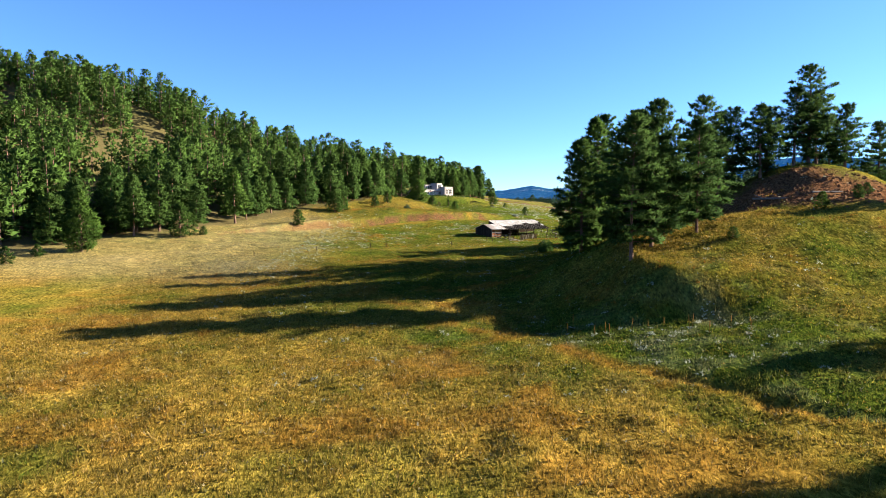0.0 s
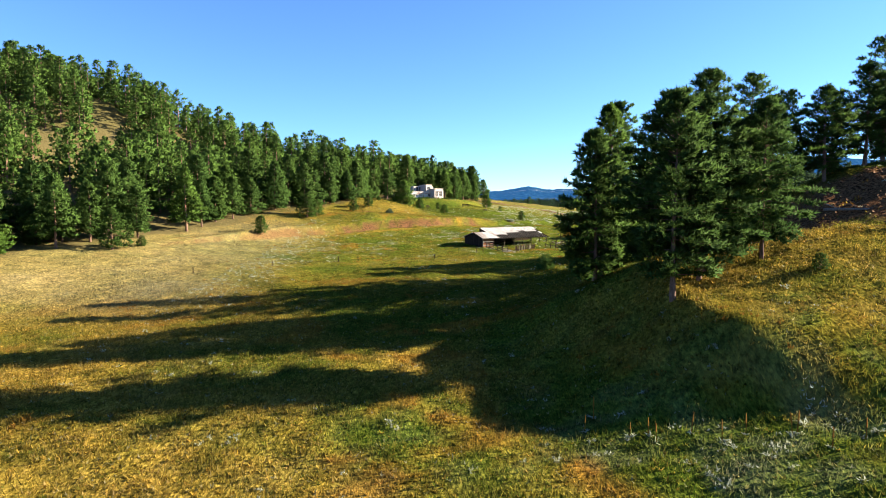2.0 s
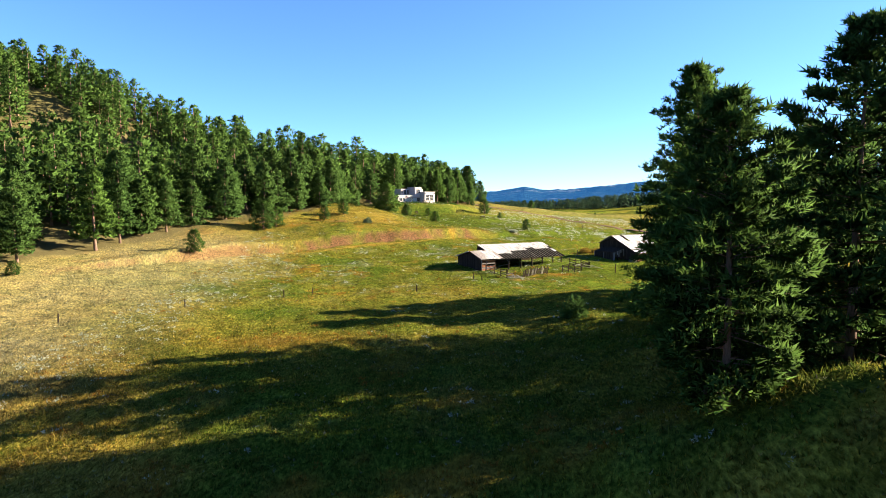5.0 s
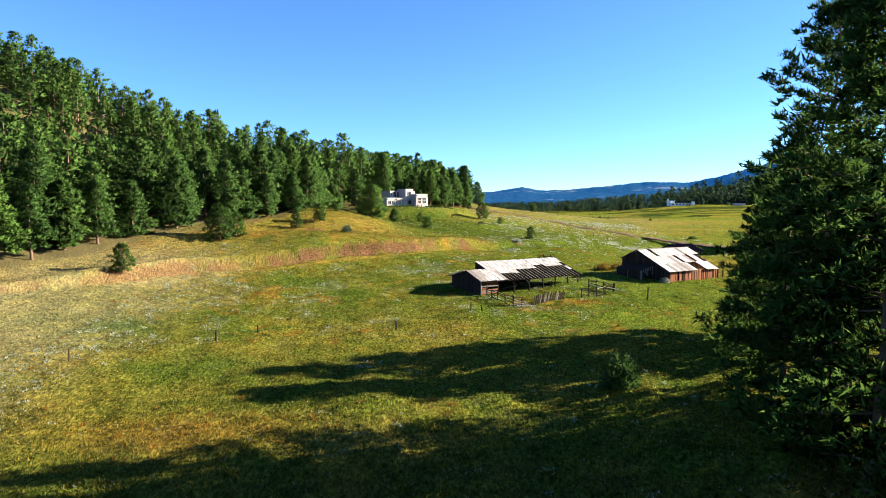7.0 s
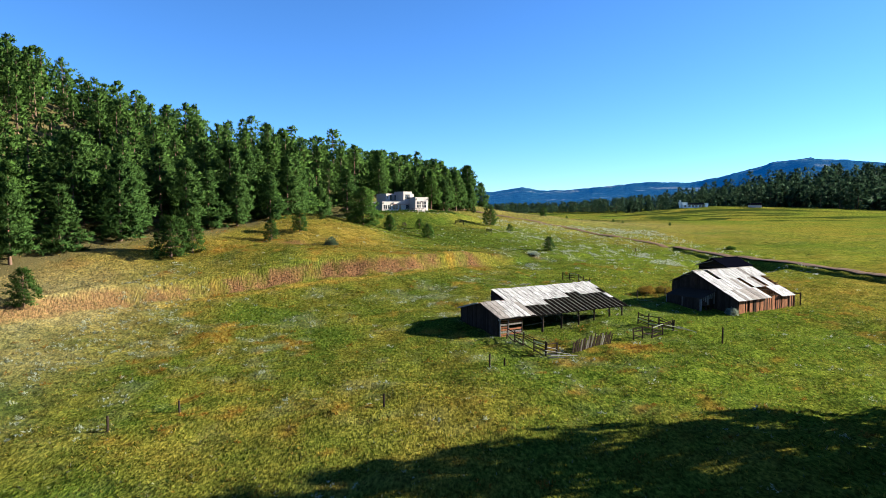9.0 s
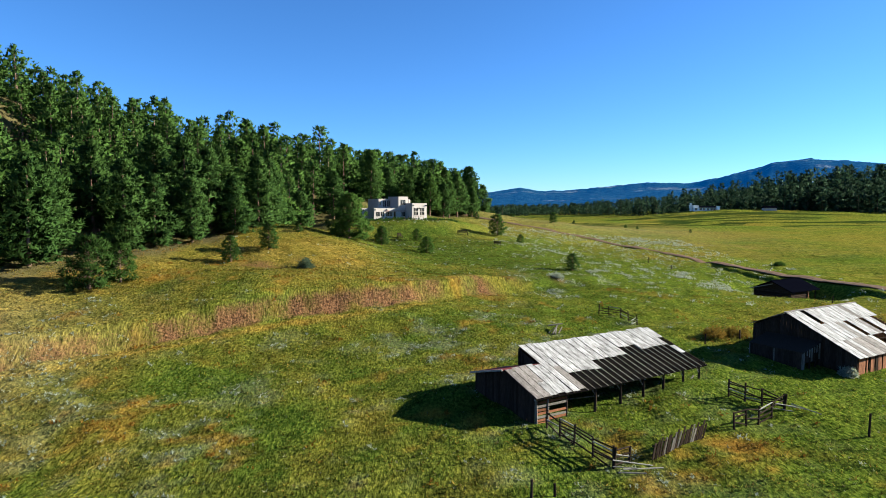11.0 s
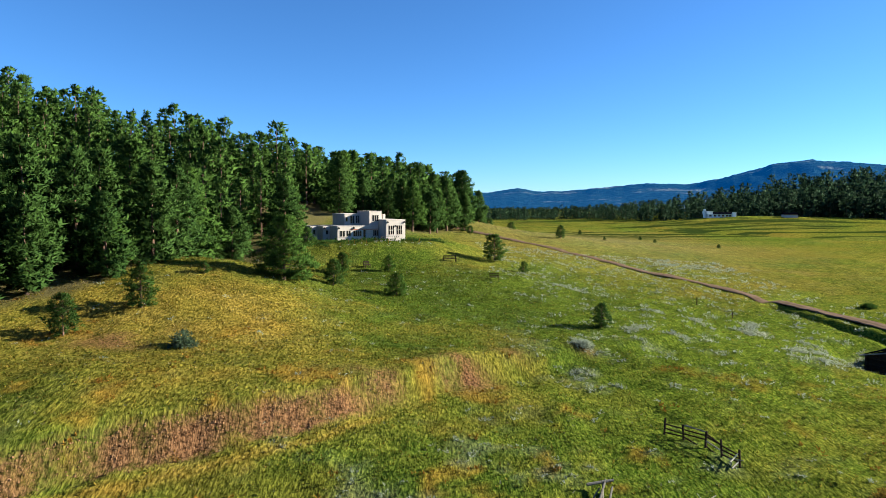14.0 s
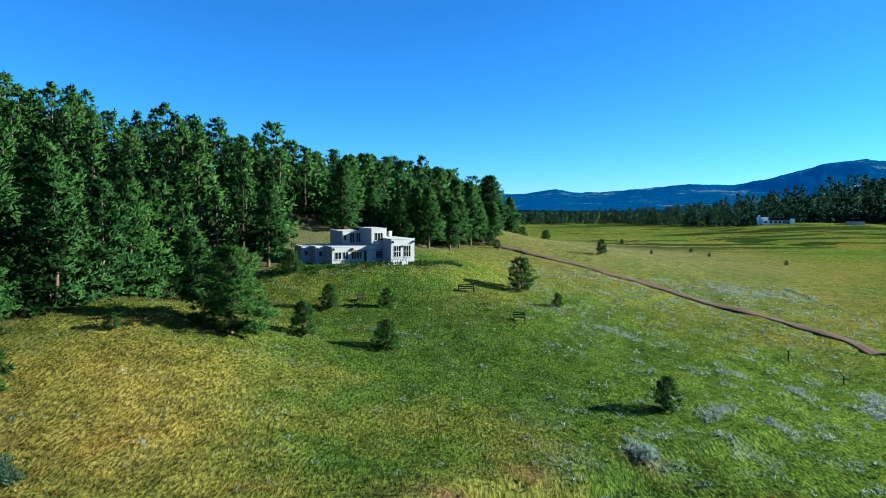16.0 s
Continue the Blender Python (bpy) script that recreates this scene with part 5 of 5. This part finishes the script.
grass_sheet("meadow_grass", 110000, -68, 72, 92, 285, 0.27, 61, "short tufted meadow grass, green and golden", 1.15, 1.15)
grass_sheet("field_grass", 300000, -54, 54, 14, 130, 0.36, 62, "taller dry field grass with pale seed heads", 0.95, 1.25)
grass_sheet("far_grass", 95000, -35, 130, 240, 400, 0.26, 63, "short meadow grass of the upper valley", 1.8, 1.2)


def tussocks(name, count, x0, x1, y0, y1, size, seed, label, bias=1.2):
    """Bunches of longer grass, each of its own tone, standing over the sward."""
    rng = np.random.default_rng(seed)
    x = rng.uniform(x0, x1, count)
    y = y0 + (y1 - y0) * rng.uniform(0, 1, count) ** bias
    dry, rust, sage, soil, litter = cover(x, y)
    keep = (np.minimum(np.minimum(x - x0, x1 - x), np.minimum(y - y0, y1 - y)) > rng.uniform(0, 14, count)) & (fbm(x / 2.4, y / 2.4, 99, 3) + rng.uniform(-0.35, 0.35, count) > 0.42) & (soil < rng.uniform(0.2, 1.1, count)) & (road_distance(x, y) > 2.3)
    x, y, dry, rust, sage = (v[keep] for v in (x, y, dry, rust, sage))
    n, k = len(x), 3
    c = np.stack([x, y, height(x, y) + 0.0], 1)
    a = rng.uniform(0, 6.28, (n, k)) + np.arange(k) * 6.28 / k
    rise = rng.uniform(0.5, 1.5, (n, k))
    d = np.stack([np.cos(a), np.sin(a), rise], 2) / np.sqrt(1 + rise ** 2)[..., None]
    side = np.stack([-np.sin(a), np.cos(a), rng.normal(size=(n, k)) * 0.25], 2)
    s = (size * rng.uniform(0.6, 1.3, n)[:, None] * rng.uniform(0.75, 1.2, (n, k)))[..., None]
    base = c[:, None, :] + np.stack([np.cos(a), np.sin(a), a * 0], 2) * s * 0.1
    v = np.stack([base - side * s * 0.22, base + side * s * 0.22, base + d * s], 2).reshape(-1, 3)
    f = np.arange(len(v)).reshape(-1, 3)
    tone = np.clip(dry + rng.normal(size=n) * 0.3, 0, 1)
    rusty = np.clip(rust + (rng.uniform(0, 1, n) < 0.10) * rng.uniform(0.3, 0.9, n) * dry, 0, 1)
    grey = np.clip(sage + (rng.uniform(0, 1, n) < 0.06) * rng.uniform(0.2, 0.8, n), 0, 1)
    seed_head = np.where(rng.uniform(0, 1, n) < 0.10, rng.uniform(0.3, 0.9, n), 0) * dry
    rep = lambda q: np.repeat(q, 3 * k)
    ob = new(name, mesh_from(name, v, f, [M_GRASS], False, {"dry": rep(tone), "rust": rep(rusty), "sage": rep(grey), "seed": rep(seed_head), "bright_sward": rep(bright_sward(x, y)), "tone": rep(np.clip(0.48 + rng.normal(size=n) * 0.18, 0, 1))}))
    tagged(ob, label, "grass", kind="stuff")


tussocks("grass_tussocks", 260000, -58, 80, 96, 290, 0.20, 64, "bunches of longer green and straw-coloured grass")
tussocks("field_tussocks", 170000, -52, 54, 22, 126, 0.23, 65, "bunches of tall dry field grass and weeds")


# sagebrush and weeds as low clumps
def clumps(name, spots, size, k, material, label, seed, flat=0.7):
    rng = np.random.default_rng(seed)
    p = np.array(spots)
    n = len(p)
    s = size * rng.uniform(0.5, 1.4, n)
    m = 5
    off = rng.normal(size=(n, m, 3)) * s[:, None, None] * np.array([0.8, 0.8, 0.3])
    c = np.stack([p[:, 0], p[:, 1], height(p[:, 0], p[:, 1])], 1)[:, None, :] + off
    c[..., 2] = np.maximum(c[..., 2], height(c[..., 0], c[..., 1]) + 0.05)
    d = off / (np.linalg.norm(off, axis=2, keepdims=True) + 1e-6) * 0.5 + np.array([0, 0, flat])
    v, f = needles(rng, c.reshape(-1, 3), d.reshape(-1, 3), np.repeat(s, m) * 0.8, k, 0.16)
    tagged(new(name, mesh_from(name, v, f, [material])), label, "brush", kind="stuff")


def scatter(count, x0, x1, y0, y1, rule, seed):
    rng = np.random.default_rng(seed)
    x, y = rng.uniform(x0, x1, count), rng.uniform(y0, y1, count)
    keep = (rule(x, y) > rng.uniform(0, 1, count)) & (road_distance(x, y) > 2.0)
    return np.stack([x[keep], y[keep]], 1)


clumps("sagebrush", scatter(75000, -35, 75, 40, 275, lambda x, y: cover(x, y)[2] * 0.9, 81), 0.19, 6, M_SHRUB, "low grey-green sagebrush scattered over the meadow", 82)
clumps("valley_sagebrush", scatter(24000, 20, 82, 215, 318, lambda x, y: cover(x, y)[2], 87), 0.30, 5, M_SHRUB, "pale grey-green sagebrush beside the meadow track", 88)
clumps("rusty_weeds", scatter(15000, -40, 55, 60, 225, lambda x, y: cover(x, y)[1] * 0.8, 83), 0.24, 5, M_WEED, "dry orange-brown weeds among the grass", 84, 1.0)
clumps("garden_plants", scatter(1500, -18, 12, 270, 296, lambda x, y: 0.9 * np.exp(-(((x + 5) * -0.53 + (y - 290) * 0.848 + 3.2) / 2.2) ** 2), 85), 0.42, 6, M_YOUNG, "rough green planting before the house", 86, 1.2)


# clods and stones of the eroded bank and the bare knoll
def rubble(name, spots, size, label, seed):
    rng = np.random.default_rng(seed)
    n = len(spots)
    base = np.array([(1, 0, 0), (-0.5, 0.87, 0), (-0.5, -0.87, 0), (0.1, 0.1, 0.9), (-0.3, 0.9, -0.5), (0.4, -0.8, -0.5)], float)
    tri = np.array([[0, 1, 3], [1, 2, 3], [2, 0, 3], [0, 4, 1], [1, 4, 2], [2, 5, 0]])
    s = size * rng.uniform(0.3, 1.3, n) ** 1.5
    a = rng.uniform(0, 6.28, n)
    c, d = np.cos(a), np.sin(a)
    v = base[None] * rng.uniform(0.6, 1.4, (n, 6, 3)) * s[:, None, None]
    v = np.stack([v[..., 0] * c[:, None] - v[..., 1] * d[:, None], v[..., 0] * d[:, None] + v[..., 1] * c[:, None], v[..., 2] * 0.8], 2)
    v = v + np.stack([spots[:, 0], spots[:, 1], height(spots[:, 0], spots[:, 1])], 1)[:, None, :]
    f = (tri[None] + (np.arange(n) * 6)[:, None, None]).reshape(-1, 3)
    tagged(new(name, mesh_from(name, v.reshape(-1, 3), f, [M_CLOD])), label, "stones", kind="stuff")


rng_bank = np.random.default_rng(91)
bank_x = rng_bank.uniform(-58, 8, 16000)
bank_spots = np.stack([bank_x, bank_line(bank_x) + rng_bank.uniform(-0.8, 2.7, 16000)], 1)
bank_spots = bank_spots[cover(bank_spots[:, 0], bank_spots[:, 1])[3] > rng_bank.uniform(0.1, 1.2, 16000)]
rubble("bank_rubble", bank_spots, 0.075, "reddish clods and stones of the eroded bank", 92)
rubble("knoll_rubble", scatter(5000, 34, 72, 74, 106, lambda x, y: cover(x, y)[3], 93), 0.2, "reddish stones on the bare knoll", 94)


# tall dried flower stalks at the knoll's foot and before the house
def mullein(x, y, tall, seed):
    rng = np.random.default_rng(seed)
    t = thing("mullein_plant", x, y, ground_z(x, y) - 0.03, "tall upright mullein stalk above woolly green leaves", "plant", "mullein stalks")
    lean = rng.normal(size=2) * 0.05 * tall
    mid = (lean[0] * 0.5, lean[1] * 0.5, tall * 0.55)
    stalk = joined([tube((0, 0, 0), mid, 0.03, 0.025, 5), tube(mid, (lean[0], lean[1], tall), 0.05, 0.02, 6)])
    part("flower_stalk", mesh_from("flower_stalk", *stalk, [M_WEED]), t)
    a = rng.uniform(0, 6.28, 14)
    out = np.stack([np.cos(a), np.sin(a), np.full(14, 0.4)], 1)
    v, f = needles(rng, out * 0.06, out * 2.0, np.full(14, 0.3), 1, 0.22)
    part("leaves", mesh_from("leaves", v, f, [M_SHRUB]), t)


stalk_rnd = random.Random(23)
for i in range(14):
    q = i / 13
    mullein(11.5 + 15 * q + stalk_rnd.uniform(-1.2, 1.2), 59.5 - 7.5 * q + stalk_rnd.uniform(-1.2, 1.2), stalk_rnd.uniform(0.8, 1.5), 300 + i)
for i in range(16):
    mullein(-8 + i * 1.15 + stalk_rnd.uniform(-0.5, 0.5), 280.5 + i * 0.62 + stalk_rnd.uniform(-1.8, 1.0), stalk_rnd.uniform(0.8, 1.5), 330 + i)
